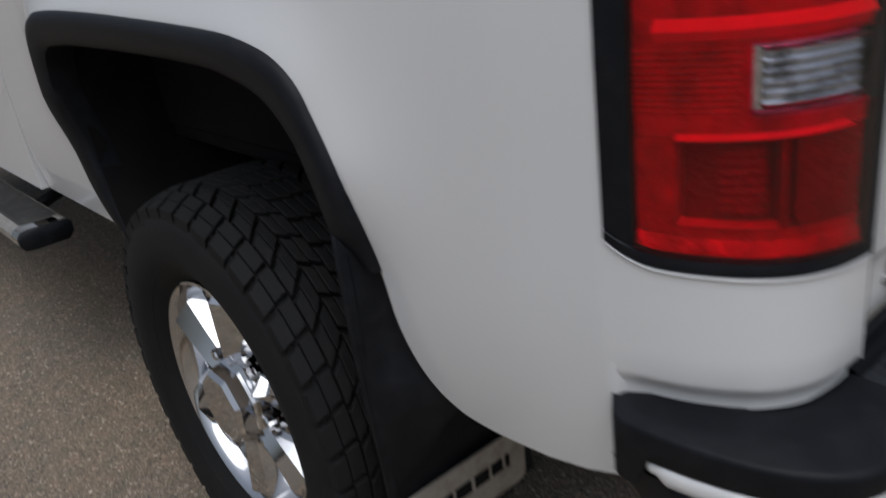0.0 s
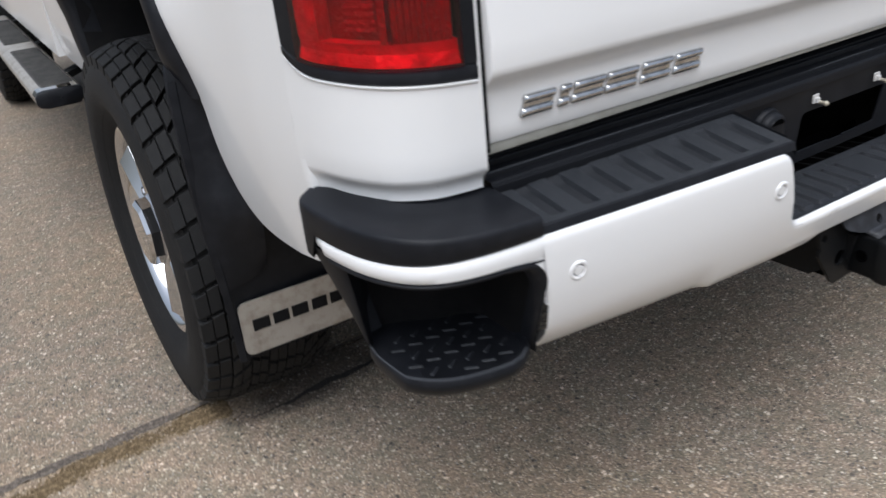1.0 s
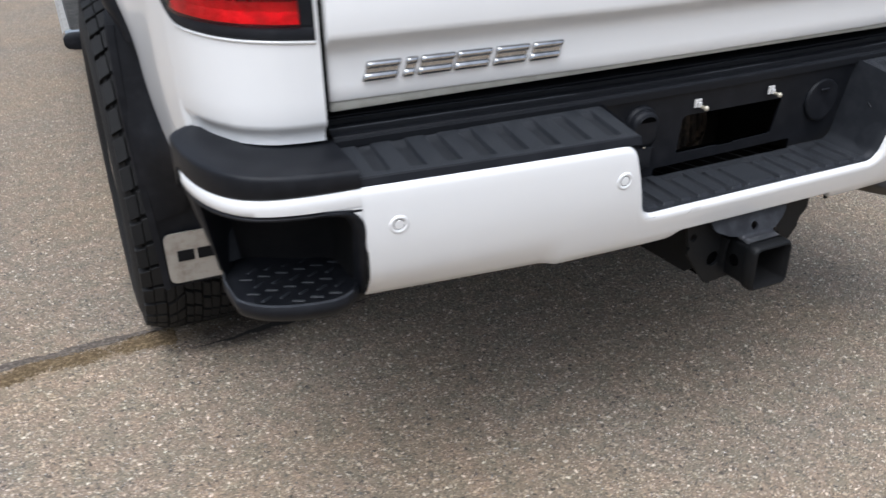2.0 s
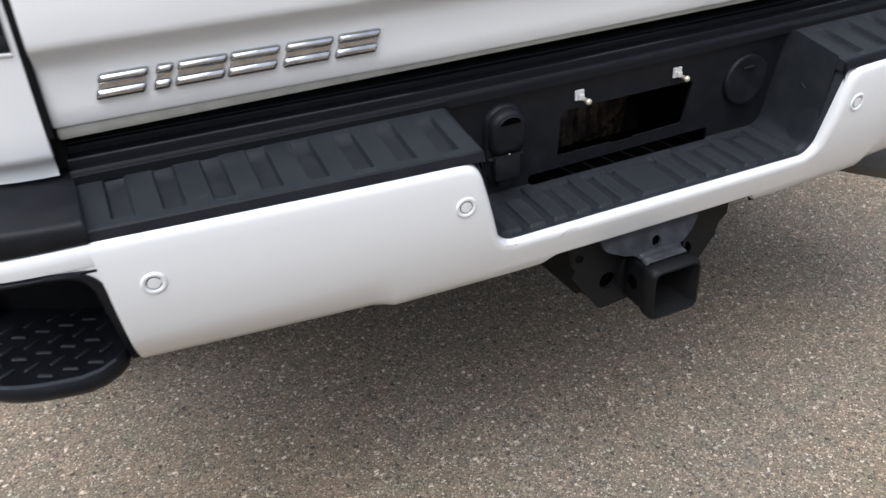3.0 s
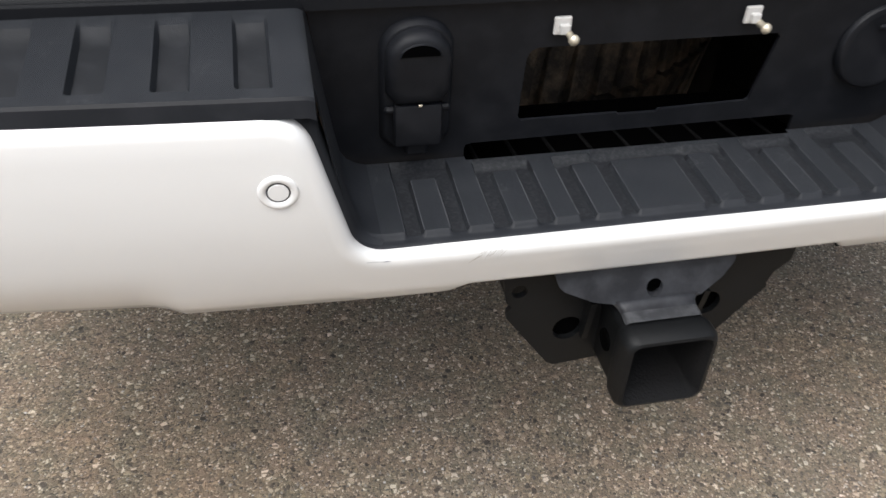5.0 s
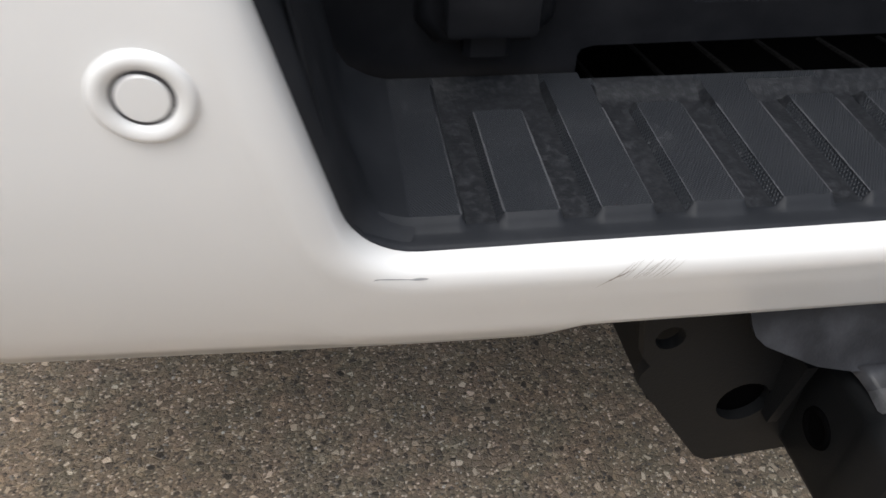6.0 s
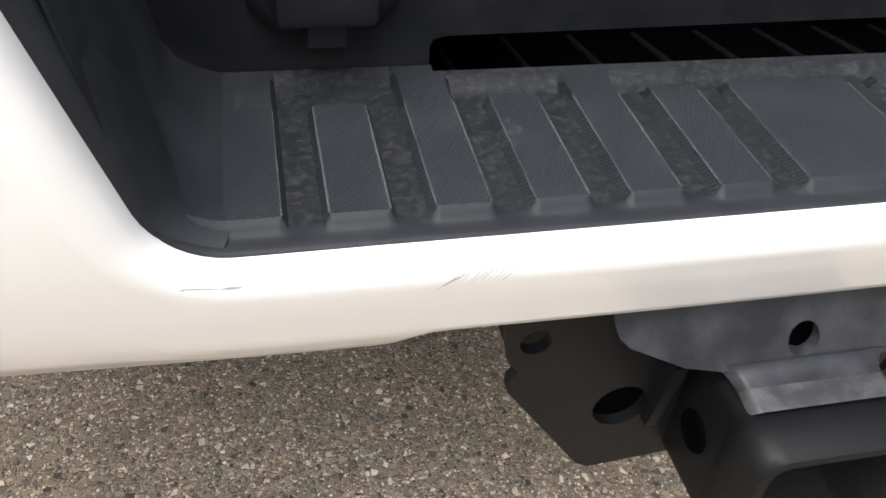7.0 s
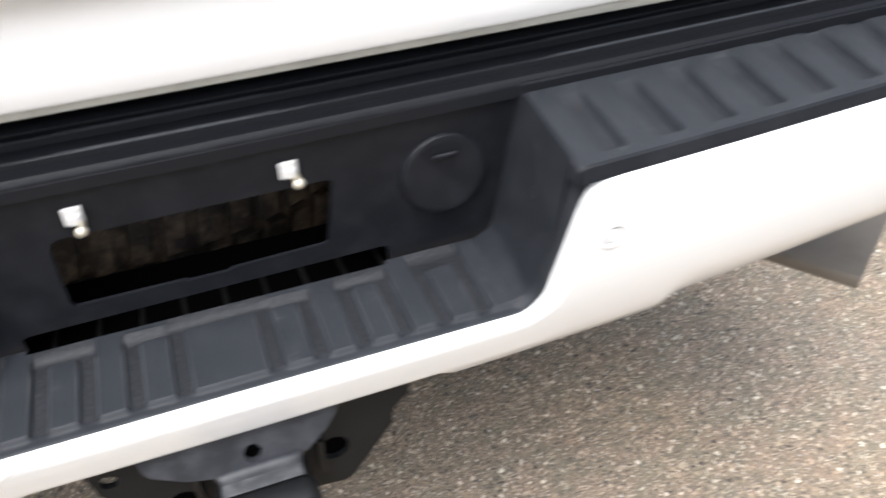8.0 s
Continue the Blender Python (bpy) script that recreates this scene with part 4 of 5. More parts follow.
# -- hitch receiver --
def build_hitch():
    cx, z0, z1 = 0.003, 0.464, 0.557
    mid = (z0 + z1) / 2

    def ring(w, h, r, y):
        return [(cx + x, y, mid + z) for x, z in round_rect(-w, w, -h, h, r, 3)]

    rows = [ring(0.0345, 0.0345, 0.004, 0.34), ring(0.0345, 0.0345, 0.004, 0.075), ring(0.036, 0.036, 0.006, 0.060), ring(0.0405, 0.0405, 0.009, 0.0535), ring(0.0445, 0.0435, 0.012, 0.0545), ring(0.0475, 0.0465, 0.013, 0.060), ring(0.0475, 0.0465, 0.013, 0.076), ring(0.0455, 0.0445, 0.012, 0.082), ring(0.0425, 0.0425, 0.008, 0.088), ring(0.0425, 0.0425, 0.008, 0.34)]
    v, f = loft(rows[3:], close_rows=True)
    hitch = mesh_part("tow_hitch", v, f, STEEL, truck, "black steel square tow hitch receiver", sharp=40)
    # tube's inside and end in matt black, standing in for its shade
    v, f = loft(rows[:4], close_rows=True)
    mesh_part("tube_inner_shade", v, f, DARK, hitch, "inside of the receiver, its shade painted black", sharp=40)
    v, f = loft([ring(0.0345, 0.0345, 0.004, 0.30), ring(0.001, 0.001, 0.0005, 0.30)], close_rows=True)
    mesh_part("tube_end", v, f, DARK, hitch)
    # side plates with their holes
    outline = [(-0.150, 0.615), (-0.140, 0.555), (-0.1345, 0.548), (-0.1385, 0.541), (-0.1385, 0.534), (-0.090, 0.464), (-0.082, 0.459), (-0.040, 0.463), (0.046, 0.474), (0.084, 0.470), (0.092, 0.474), (0.140, 0.536), (0.139, 0.543), (0.143, 0.556), (0.158, 0.570), (0.160, 0.615)]
    bm = plate(outline, [circle(-0.073, 0.511, 0.0155, 20), circle(-0.128, 0.568, 0.008, 14), circle(0.076, 0.523, 0.0155, 20)], lambda x, z: (x, 0.129, z), (0, 0.007, 0))
    part("hitch_plate", bm, STEEL, hitch, "black steel cross plate with round holes", sharp=30)
    # stamped cover over the tube: wide flange above, saddle below
    outline = [(-0.1010, 0.606), (-0.0980, 0.590), (-0.0955, 0.5835), (-0.0900, 0.5785), (-0.0620, 0.5665), (-0.0420, 0.5625), (0.0480, 0.5625), (0.0700, 0.5765), (0.0830, 0.590), (0.0880, 0.606)]
    bm = plate(outline, [circle(0.0, 0.574, 0.0085, 18)], lambda x, z: (x, 0.108 + (z - 0.575) * 0.45, z), (0, 0.006, 0.001))
    part("hitch_cover", bm, DUSTY, hitch, "dusty grey stamped bracket over the receiver", sharp=30)
    def bend(path, mat, name, label):
        rows = []
        for y, z, half in path:
            row = [(cx - half, y + 0.003, z - 0.006), (cx - half + 0.0015, y, z - 0.001)]
            row += [(cx + half * k, y - 0.0004, z) for k in (-0.9, -0.6, -0.3, 0, 0.3, 0.6, 0.9)]
            row += [(cx + half - 0.0015, y, z - 0.001), (cx + half, y + 0.003, z - 0.006)]
            rows.append(row)
        v, f = loft(rows)
        mesh_part(name, v, f, mat, hitch, label, sharp=60)

    bend([(0.1030, 0.5662, 0.0450), (0.1022, 0.5642, 0.0425), (0.1002, 0.5624, 0.0402), (0.0965, 0.5610, 0.0388), (0.0925, 0.5602, 0.0382)], DUSTY, "saddle", "dusty folded foot of the bracket")
    bend([(0.0928, 0.5604, 0.0382), (0.0885, 0.5597, 0.0384), (0.0840, 0.5592, 0.0386), (0.0800, 0.5584, 0.0384)], WORN, "weld_seam", "worn pale weld on the receiver tube")
    for s in (-1, 1):
        bm = plate([(0.112, 0.556), (0.130, 0.556), (0.130, 0.500), (0.122, 0.500)], [], lambda y, z: (cx + s * 0.062, y, z), (-s * 0.006, 0, 0))
        part("web_plate", bm, STEEL, hitch, sharp=30)
        # pin hole is a near-black disc in place of a shaded bore
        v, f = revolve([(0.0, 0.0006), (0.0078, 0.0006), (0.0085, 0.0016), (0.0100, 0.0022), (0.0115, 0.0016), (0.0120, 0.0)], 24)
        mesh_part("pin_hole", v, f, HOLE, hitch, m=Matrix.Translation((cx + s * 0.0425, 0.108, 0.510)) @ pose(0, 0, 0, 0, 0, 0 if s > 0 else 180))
    # unseen near-black blocks added behind the plate holes to keep them dark
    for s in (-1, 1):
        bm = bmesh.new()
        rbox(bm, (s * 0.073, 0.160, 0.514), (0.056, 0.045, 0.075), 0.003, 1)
        part("hole_blocker", bm, HOLE, hitch)
    hitch.matrix_basis = Matrix.Translation((0, 0, -0.0045)) @ hitch.matrix_basis
    for s in (-1, 1):
        bm = plate([(0.132, 0.602), (0.132, 0.50), (0.165, 0.475), (0.33, 0.468), (0.40, 0.52), (0.40, 0.602)], [circle(0.26, 0.52, 0.014, 14)], lambda y, z: (cx + s * 0.112, y, z), (-s * 0.007, 0, 0))
        part("cheek_plate", bm, STEEL, hitch, sharp=30)
    # cross tube behind the bumper
    bm = bmesh.new()
    rbox(bm, (0, 0.36, 0.51), (0.80, 0.07, 0.06), 0.012, 2)
    part("cross_tube", bm, STEEL, hitch)
    # dark blocks added to hide the lit ground seen past the spare
    bm = bmesh.new()
    rbox(bm, (0.02, 0.425, 0.485), (0.96, 0.05, 0.11), 0.008, 1)
    rbox(bm, (0.365, 0.45, 0.56), (0.17, 0.05, 0.22), 0.008, 1)
    part("ground_blocker", bm, DARK, hitch)
    bm = bmesh.new()
    rbox(bm, (0.211, 0.134, 0.5825), (0.010, 0.006, 0.010), 0.002, 1)
    part("push_clip", bm, STEEL, hitch)


build_hitch()

# -- bed: sides with the corner, arch and lamp opening --
BED_TOP, BED_FRONT, LAMP_DROP = 1.47, 2.47, 0.014
corner_plan = smooth_curve([(0.7975, 0.192), (0.83, 0.194), (0.865, 0.201), (0.90, 0.218), (0.930, 0.248), (0.953, 0.290), (0.967, 0.335), (0.977, 0.390)], 5)
arch_out = smooth_curve([(0.54, 0.675), (0.575, 0.673), (0.61, 0.6735), (0.654, 0.680), (0.694, 0.704), (0.723, 0.742), (0.744, 0.800), (0.753, 0.868), (0.758, 0.945), (0.767, 1.030), (0.784, 1.075), (0.803, 1.112), (0.820, 1.143), (0.844, 1.167), (0.875, 1.185), (0.912, 1.197), (1.00, 1.213), (1.15, 1.223), (1.30, 1.229), (1.50, 1.235), (1.70, 1.237), (1.80, 1.234), (1.86, 1.228), (1.91, 1.212), (1.940, 1.18), (1.952, 1.14), (1.960, 1.08), (1.968, 0.98), (1.960, 0.86), (1.935, 0.76), (1.90, 0.695)], 3)


def side_x(y, z, near):
    """Half width of the bed side; it swells towards the arch lip."""
    base = lerp_table(y, [(p.y, p.x) for p in corner_plan] + [(0.5, 0.988), (0.7, 0.996), (1.0, 1.0), (2.3, 1.0)])
    up = min(1.0, max(0.0, (z - 0.86) / 0.20))
    swell = 0.034 * math.exp(-((near / 0.085) ** 1.3)) * up * up * (3 - 2 * up)
    tuck = 0.10 * max(0.0, z - 1.15) ** 2 + 0.45 * max(0.0, 0.92 - z) ** 2
    return base + swell - tuck


def lamp_low(i):
    """How the lower edge of the lamp runs: dropping to the rear, with a rounded front corner."""
    t = i / (len(corner_plan) - 1)
    return -LAMP_DROP * (1 - t) + 0.021 * max(0.0, (i - (len(corner_plan) - 8)) / 6) ** 2.4


def bed_side(side):
    zs = [0.999, 1.06, 1.12, 1.18, 1.24, 1.30, 1.36, 1.425, BED_TOP - 0.012, BED_TOP]
    # corner, above the crease and below it
    rows = []
    for z in (0.836, 0.844, 0.851, 0.8555, 0.860, 0.8645, 0.870, 0.90, 0.95, 0.985, *zs):
        step = 0.014 * (1 - min(1, max(0, (z - 0.849) / 0.017)))
        row = []
        for i, p in enumerate(corner_plan):
            t = i / (len(corner_plan) - 1)
            k = min(1.0, (1 - t) * 7) * step
            dx, dy = (0.0, 1.0) if t < 0.3 else (-0.7, 0.7)
            near = min((Vector((p.y, z)) - q).length for q in arch_out)
            row.append((side * (side_x(p.y, z, near) if t > 0.55 else p.x) + side * dx * k, p.y + dy * k, z + lamp_low(i) * (0.98 < z < 1.01)))
        rows.append(row)
    k = len(rows[0])
    v, f = loft(rows)
    lamp0, lamp1 = 10, 17
    f = [q for q in f if not (lamp0 <= q[0] // k < lamp1 and 1 <= q[0] % k < k - 2)]
    side_ob = mesh_part("bed_side", v, f, PAINT, truck, "white bed side panel with a squared wheel arch", sharp=45)
    # inner return along the tailgate gap
    vv, ff = loft([[(side * 0.7975, 0.192, z), (side * 0.7965, 0.203, z), (side * 0.7985, 0.213, z)] for z in (0.862, BED_TOP)])
    mesh_part("gap_return", vv, ff, PAINT, side_ob)
    # black strip added in the gap to stand in for its shade
    bm = bmesh.new()
    rbox(bm, (side * 0.7936, 0.2010, 1.17), (0.0076, 0.0150, 0.57), 0.001, 1)
    part("gap_shade", bm, DARK, side_ob)
    # flank round the arch
    low = [Vector((0.390, 0.703)), Vector((0.44, 0.687)), Vector((0.50, 0.678))] + arch_out + [Vector((2.0, 0.695)), Vector((2.15, 0.695)), Vector((2.3, 0.695)), Vector((2.47, 0.695))]
    tops = []
    for i, p in enumerate(low):
        t = i / (len(low) - 1)
        tops.append(lerp_table(t, [(0, 0.390), (0.03, 0.42), (0.25, 0.66), (0.52, 0.95), (0.70, 1.72), (0.84, 1.98), (0.96, 2.1), (1, BED_FRONT)]))
    cols = []
    for p, ty in zip(low, tops):
        col = []
        top = Vector((ty, BED_TOP))
        for frac in (0, 0.012, 0.03, 0.06, 0.10, 0.15, 0.21, 0.28, 0.36, 0.45, 0.55, 0.66, 0.78, 0.9, 0.985, 1.0):
            q = p + (top - p) * frac
            near = min((q - a).length for a in arch_out)
            col.append((side * side_x(q.x, q.y, near), q.x, q.y))
        x, y, z = col[0]
        col.insert(0, (x - side * 0.02, y + 0.002, z + 0.004))
        cols.append(col)
    vv, ff = loft(cols)
    mesh_part("flank", vv, ff, PAINT, side_ob, sharp=45)
    # lower rear tail of the flank, behind the bumper cap
    rows = []
    for z in (0.703, 0.715, 0.745, 0.79, 0.842, 0.875):
        x = side_x(0.39, z, min((Vector((0.39, z)) - a).length for a in arch_out))
        rows.append([(side * (x - 0.06), 0.372, z), (side * (x - 0.022), 0.3665, z), (side * (x - 0.009), 0.368, z), (side * (x - 0.002), 0.376, z), (side * x, 0.3905, z)])
    vv, ff = loft(rows)
    mesh_part("lower_corner", vv, ff, PAINT, side_ob, sharp=45)
    # rail on top
    vv, ff = loft([[(side * 0.7975, y, BED_TOP), (side * 0.80, y, BED_TOP + 0.012), (side * 0.93, y, BED_TOP + 0.012), (side * 0.955, y, BED_TOP - 0.02)] for y in (0.26, 1.2, BED_FRONT)])
    mesh_part("bed_rail", vv, ff, PLASTIC, side_ob)

    # black arch flare
    inner = smooth_curve([(0.806, 0.905), (0.808, 0.916), (0.816, 0.950), (0.827, 0.988), (0.842, 1.028), (0.859, 1.065), (0.878, 1.090), (0.901, 1.112), (0.930, 1.130), (0.967, 1.142), (1.01, 1.152), (1.064, 1.160), (1.18, 1.165), (1.315, 1.167), (1.50, 1.168), (1.69, 1.166), (1.78, 1.162), (1.83, 1.155), (1.862, 1.140), (1.882, 1.11), (1.895, 1.06), (1.902, 0.98), (1.895, 0.86), (1.875, 0.76), (1.845, 0.69)], 3)
    outer = arch_out[22:]
    rows = []
    m = 70
    for i in range(m + 1):
        o = outer[min(len(outer) - 1, round(i / m * (len(outer) - 1)))]
        a = i / m * (len(outer) - 1)
        j = min(len(outer) - 2, int(a))
        o = outer[j].lerp(outer[j + 1], a - j)
        a = i / m * (len(inner) - 1)
        j = min(len(inner) - 2, int(a))
        e = inner[j].lerp(inner[j + 1], a - j)
        o = o + (o - e).normalized() * 0.004
        xo = side_x(o.x, o.y, 0)
        rows.append([(side * (xo - 0.02), o.x, o.y), (side * (xo + 0.002), o.x, o.y), (side * (xo + 0.011), *(o.lerp(e, 0.10))), (side * (xo + 0.014), *(o.lerp(e, 0.35))), (side * (xo + 0.008), *(o.lerp(e, 0.8))), (side * (xo + 0.001), *(o.lerp(e, 0.97))), (side * (xo - 0.012), *e), (side * (xo - 0.06), *(o.lerp(e, 1.03)))])
    vv, ff = loft(rows)
    mesh_part("arch_flare", vv, ff, PLASTIC, side_ob, "black plastic wheel arch flare", sharp=50)
    # dark liner inside the arch
    rows = [[(side * 0.985, p.x, p.y) for p in inner[::3]], [(side * 0.80, p.x, p.y + 0.03) for p in inner[::3]], [(side * 0.60, p.x, p.y + 0.03) for p in inner[::3]]]
    vv, ff = loft(rows)
    mesh_part("arch_liner", vv, ff, DARK, side_ob)
    vv, ff = loft([[(side * 0.60, 0.70, 0.62), (side * 0.60, 0.70, 1.25)], [(side * 0.60, 2.0, 0.62), (side * 0.60, 2.0, 1.25)]])
    mesh_part("liner_wall", vv, ff, DARK, side_ob)
    return side_ob


sides = {s: bed_side(s) for s in (-1, 1)}


# -- tail lamps --
def tail_lamp(side):
    z0, z1 = 0.999, 1.424
    cols = corner_plan[1:-1]

    def ring(z, out):
        row = []
        for i, p in enumerate(cols):
            a, b = cols[max(0, i - 1)], cols[min(len(cols) - 1, i + 1)]
            nx, ny = (b.y - a.y), -(b.x - a.x)
            k = out / math.hypot(nx, ny)
            row.append((side * (p.x + nx * k - 0.10 * max(0.0, z - 1.15) ** 2), p.y + ny * k, z + lamp_low(i + 1) * max(0.0, 1 - (z - 1.0) / 0.10)))
        return row

    k = len(cols)
    levels = [(z0 + 0.001, -0.012), (z0 + 0.001, 0.000), (z0 + 0.004, 0.004), (z0 + 0.015, 0.0045), (z0 + 0.020, 0.001), (z0 + 0.022, -0.012)]
    v, f = loft([ring(*a) for a in levels])
    lamp = mesh_part("tail_lamp", v, f, PLASTIC, truck, "red tail lamp in a black surround", sharp=40)
    top = [(z1 - 0.001, -0.012), (z1 - 0.001, 0.000), (z1 - 0.004, 0.004), (z1 - 0.024, 0.0045), (z1 - 0.030, 0.001), (z1 - 0.032, -0.012)]
    v, f = loft([ring(*a) for a in top])
    mesh_part("surround_top", v, f, PLASTIC, lamp, sharp=40)
    # rolled paint edge of the opening under the lamp
    v, f = loft([ring(z0 - 0.0045, -0.0005), ring(z0 - 0.0025, 0.0018), ring(z0 - 0.0008, 0.0032), ring(z0 + 0.0008, 0.0030), ring(z0 + 0.0016, 0.0005)])
    mesh_part("opening_lip", v, f, PAINT, sides[side], sharp=80)
    # upright bands of the surround
    zs = spread(z0 + 0.02, z1 - 0.02, 8)
    for lo, hi in ((0, 4), (k - 4, k)):
        rows = [[ring(z, 0.004)[i] for i in range(lo, hi)] for z in zs]
        inner_i = hi - 1 if lo == 0 else lo
        edge = [[ring(z, -0.012)[inner_i], ring(z, 0.004)[inner_i]] for z in zs]
        v, f = loft(rows)
        mesh_part("surround_side", v, f, PLASTIC, lamp, sharp=40)
        v, f = loft(edge)
        mesh_part("surround_reveal", v, f, PLASTIC, lamp)
    lo, hi = 3, k - 3

    def shell(za, zb, out, i0, i1, n=6):
        return loft([ring(z, out)[i0:i1] for z in spread(za, zb, n)])

    z_in, z_out = z0 + 0.018, z1 - 0.028
    mid = round(lo + (hi - lo) * 0.58)
    # outer lenses: red below and above, clear reversing lamp between
    for za, zb in ((z_in, 1.150), (1.212, z_out)):
        v, f = shell(za, zb, 0.0055, lo, hi)
        mesh_part("red_lens", v, f, RED_GLASS, lamp, "glossy red lens")
    v, f = shell(1.150, 1.212, 0.0055, mid, hi, 2)
    mesh_part("red_lens", v, f, RED_GLASS, lamp, "glossy red lens")
    v, f = shell(1.150, 1.212, 0.0055, lo, mid + 1, 2)
    mesh_part("reversing_lens", v, f, CLEAR_GLASS, lamp, "clear reversing lamp lens")
    # reflectors behind the lenses
    for name, mat, za, zb, out, i0, i1 in (
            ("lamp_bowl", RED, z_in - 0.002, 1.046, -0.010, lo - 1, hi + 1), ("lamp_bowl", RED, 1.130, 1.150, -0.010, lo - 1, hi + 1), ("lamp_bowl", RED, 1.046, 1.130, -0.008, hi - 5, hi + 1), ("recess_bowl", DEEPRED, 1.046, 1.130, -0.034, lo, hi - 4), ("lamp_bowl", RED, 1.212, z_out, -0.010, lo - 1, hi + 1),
            ("lamp_bowl", RED, 1.150, 1.212, -0.010, mid, hi + 1), ("reversing_bowl", REFLECT, 1.150, 1.212, -0.012, lo - 1, mid + 1)):
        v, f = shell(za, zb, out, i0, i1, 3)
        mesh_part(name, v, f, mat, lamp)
    third = round(lo + (hi - lo) * 0.45)
    rows = []
    for n, z in enumerate(spread(1.058, 1.120, 14)):
        rows.append(ring(z, -0.0204 if n % 2 else -0.0192)[third + 1:third + 7])
    v, f = loft(rows)
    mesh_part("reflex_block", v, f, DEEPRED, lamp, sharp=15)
    # upright prisms beside it
    rows = []
    for z in spread(1.046, 1.130, 3):
        deep, proud = ring(z, -0.0085), ring(z, -0.0045)
        row = []
        for i in range(lo + 1, third - 1):
            a, b, c = deep[i], proud[i], deep[i + 1]
            row += [a, tuple((Vector(b) * 2 + Vector(proud[i + 1])) / 3)]
        rows.append(row)
    v, f = loft(rows)
    mesh_part("reflex_prisms", v, f, DEEPRED, lamp, sharp=15)
    # ledges in a brighter red, their highlights painted in
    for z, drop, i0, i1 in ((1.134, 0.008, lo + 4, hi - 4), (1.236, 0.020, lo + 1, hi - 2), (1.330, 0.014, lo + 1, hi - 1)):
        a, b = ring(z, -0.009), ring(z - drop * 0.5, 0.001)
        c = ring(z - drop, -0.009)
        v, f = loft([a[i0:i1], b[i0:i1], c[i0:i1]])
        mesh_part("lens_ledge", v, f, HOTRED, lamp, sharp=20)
    v, f = loft([[ring(z, -0.0045)[third - 1], ring(z, -0.0025)[third]] for z in spread(1.046, 1.130, 4)])
    mesh_part("lamp_divider", v, f, DEEPRED, lamp)
    for i in (third - 1, hi - 5):
        v, f = loft([[ring(z, -0.034)[i], ring(z, -0.008)[i]] for z in spread(1.046, 1.130, 4)])
        mesh_part("recess_wall", v, f, RED, lamp)
    # upper and lower recess edges take the painted highlight red too
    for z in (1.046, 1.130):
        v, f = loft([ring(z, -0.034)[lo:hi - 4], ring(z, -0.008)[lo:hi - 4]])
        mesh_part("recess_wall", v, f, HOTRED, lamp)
    # fine ribs across the upper bowl and upright ribs along its foot
    for z in spread(1.154, 1.208, 9):
        v, f = loft([ring(z - 0.0022, -0.0095)[mid + 1:hi], ring(z, -0.0070)[mid + 1:hi], ring(z + 0.0022, -0.0095)[mid + 1:hi]])
        mesh_part("bowl_rib", v, f, RED, lamp, sharp=20)
    v, f = loft([ring(z_in - 0.001, -0.002)[lo:hi], ring(1.024, -0.005)[lo:hi], ring(1.030, -0.0075)[lo:hi], ring(1.034, -0.0098)[lo:hi]])
    mesh_part("bowl_foot", v, f, RED, lamp, sharp=60)
    for z in spread(1.158, 1.204, 5):
        a, b, c = ring(z - 0.0045, -0.011), ring(z + 0.002, -0.003), ring(z + 0.0045, -0.011)
        v, f = loft([a[lo:mid], b[lo:mid], c[lo:mid]])
        mesh_part("lens_flute", v, f, REFLECT, lamp, sharp=20)


for s in (-1, 1):
    tail_lamp(s)

# -- tailgate --
prof = [(0.235, 0.8940), (0.212, 0.8915), (0.2060, 0.8923), (0.2037, 0.8955), (0.2022, 0.917), (0.2018, 0.952), (0.2010, 0.9590), (0.1990, 0.9650), (0.1945, 0.9720), (0.1880, 0.9795), (0.1825, 0.9850), (0.1798, 0.9890), (0.1786, 0.996), (0.1785, 1.03), (0.188, 1.15), (0.196, 1.28), (0.205, 1.40), (0.212, 1.455), (0.222, 1.468), (0.25, 1.470), (0.25, 0.90)]
xs = [-0.7895, -0.7885, -0.785, -0.6, -0.3, 0, 0.3, 0.6, 0.785, 0.7885, 0.7895]
rows = []
for x in xs:
    e = 0.006 if abs(x) > 0.789 else 0.0016 if abs(x) > 0.788 else 0
    rows.append([(x, y + e * (y < 0.24), z) for y, z in prof])
v, f = loft(rows, caps=True)
tailgate = mesh_part("tailgate", v, f, PAINT, truck, "white tailgate with a pressed crease and chrome lettering shapes", sharp=40)
bm = bmesh.new()
rbox(bm, (0, 0.2180, 0.8840), (1.574, 0.0210, 0.0170), 0.004, 2)
part("tailgate_hem", bm, SEAL, tailgate, "grey lower hem of the tailgate")

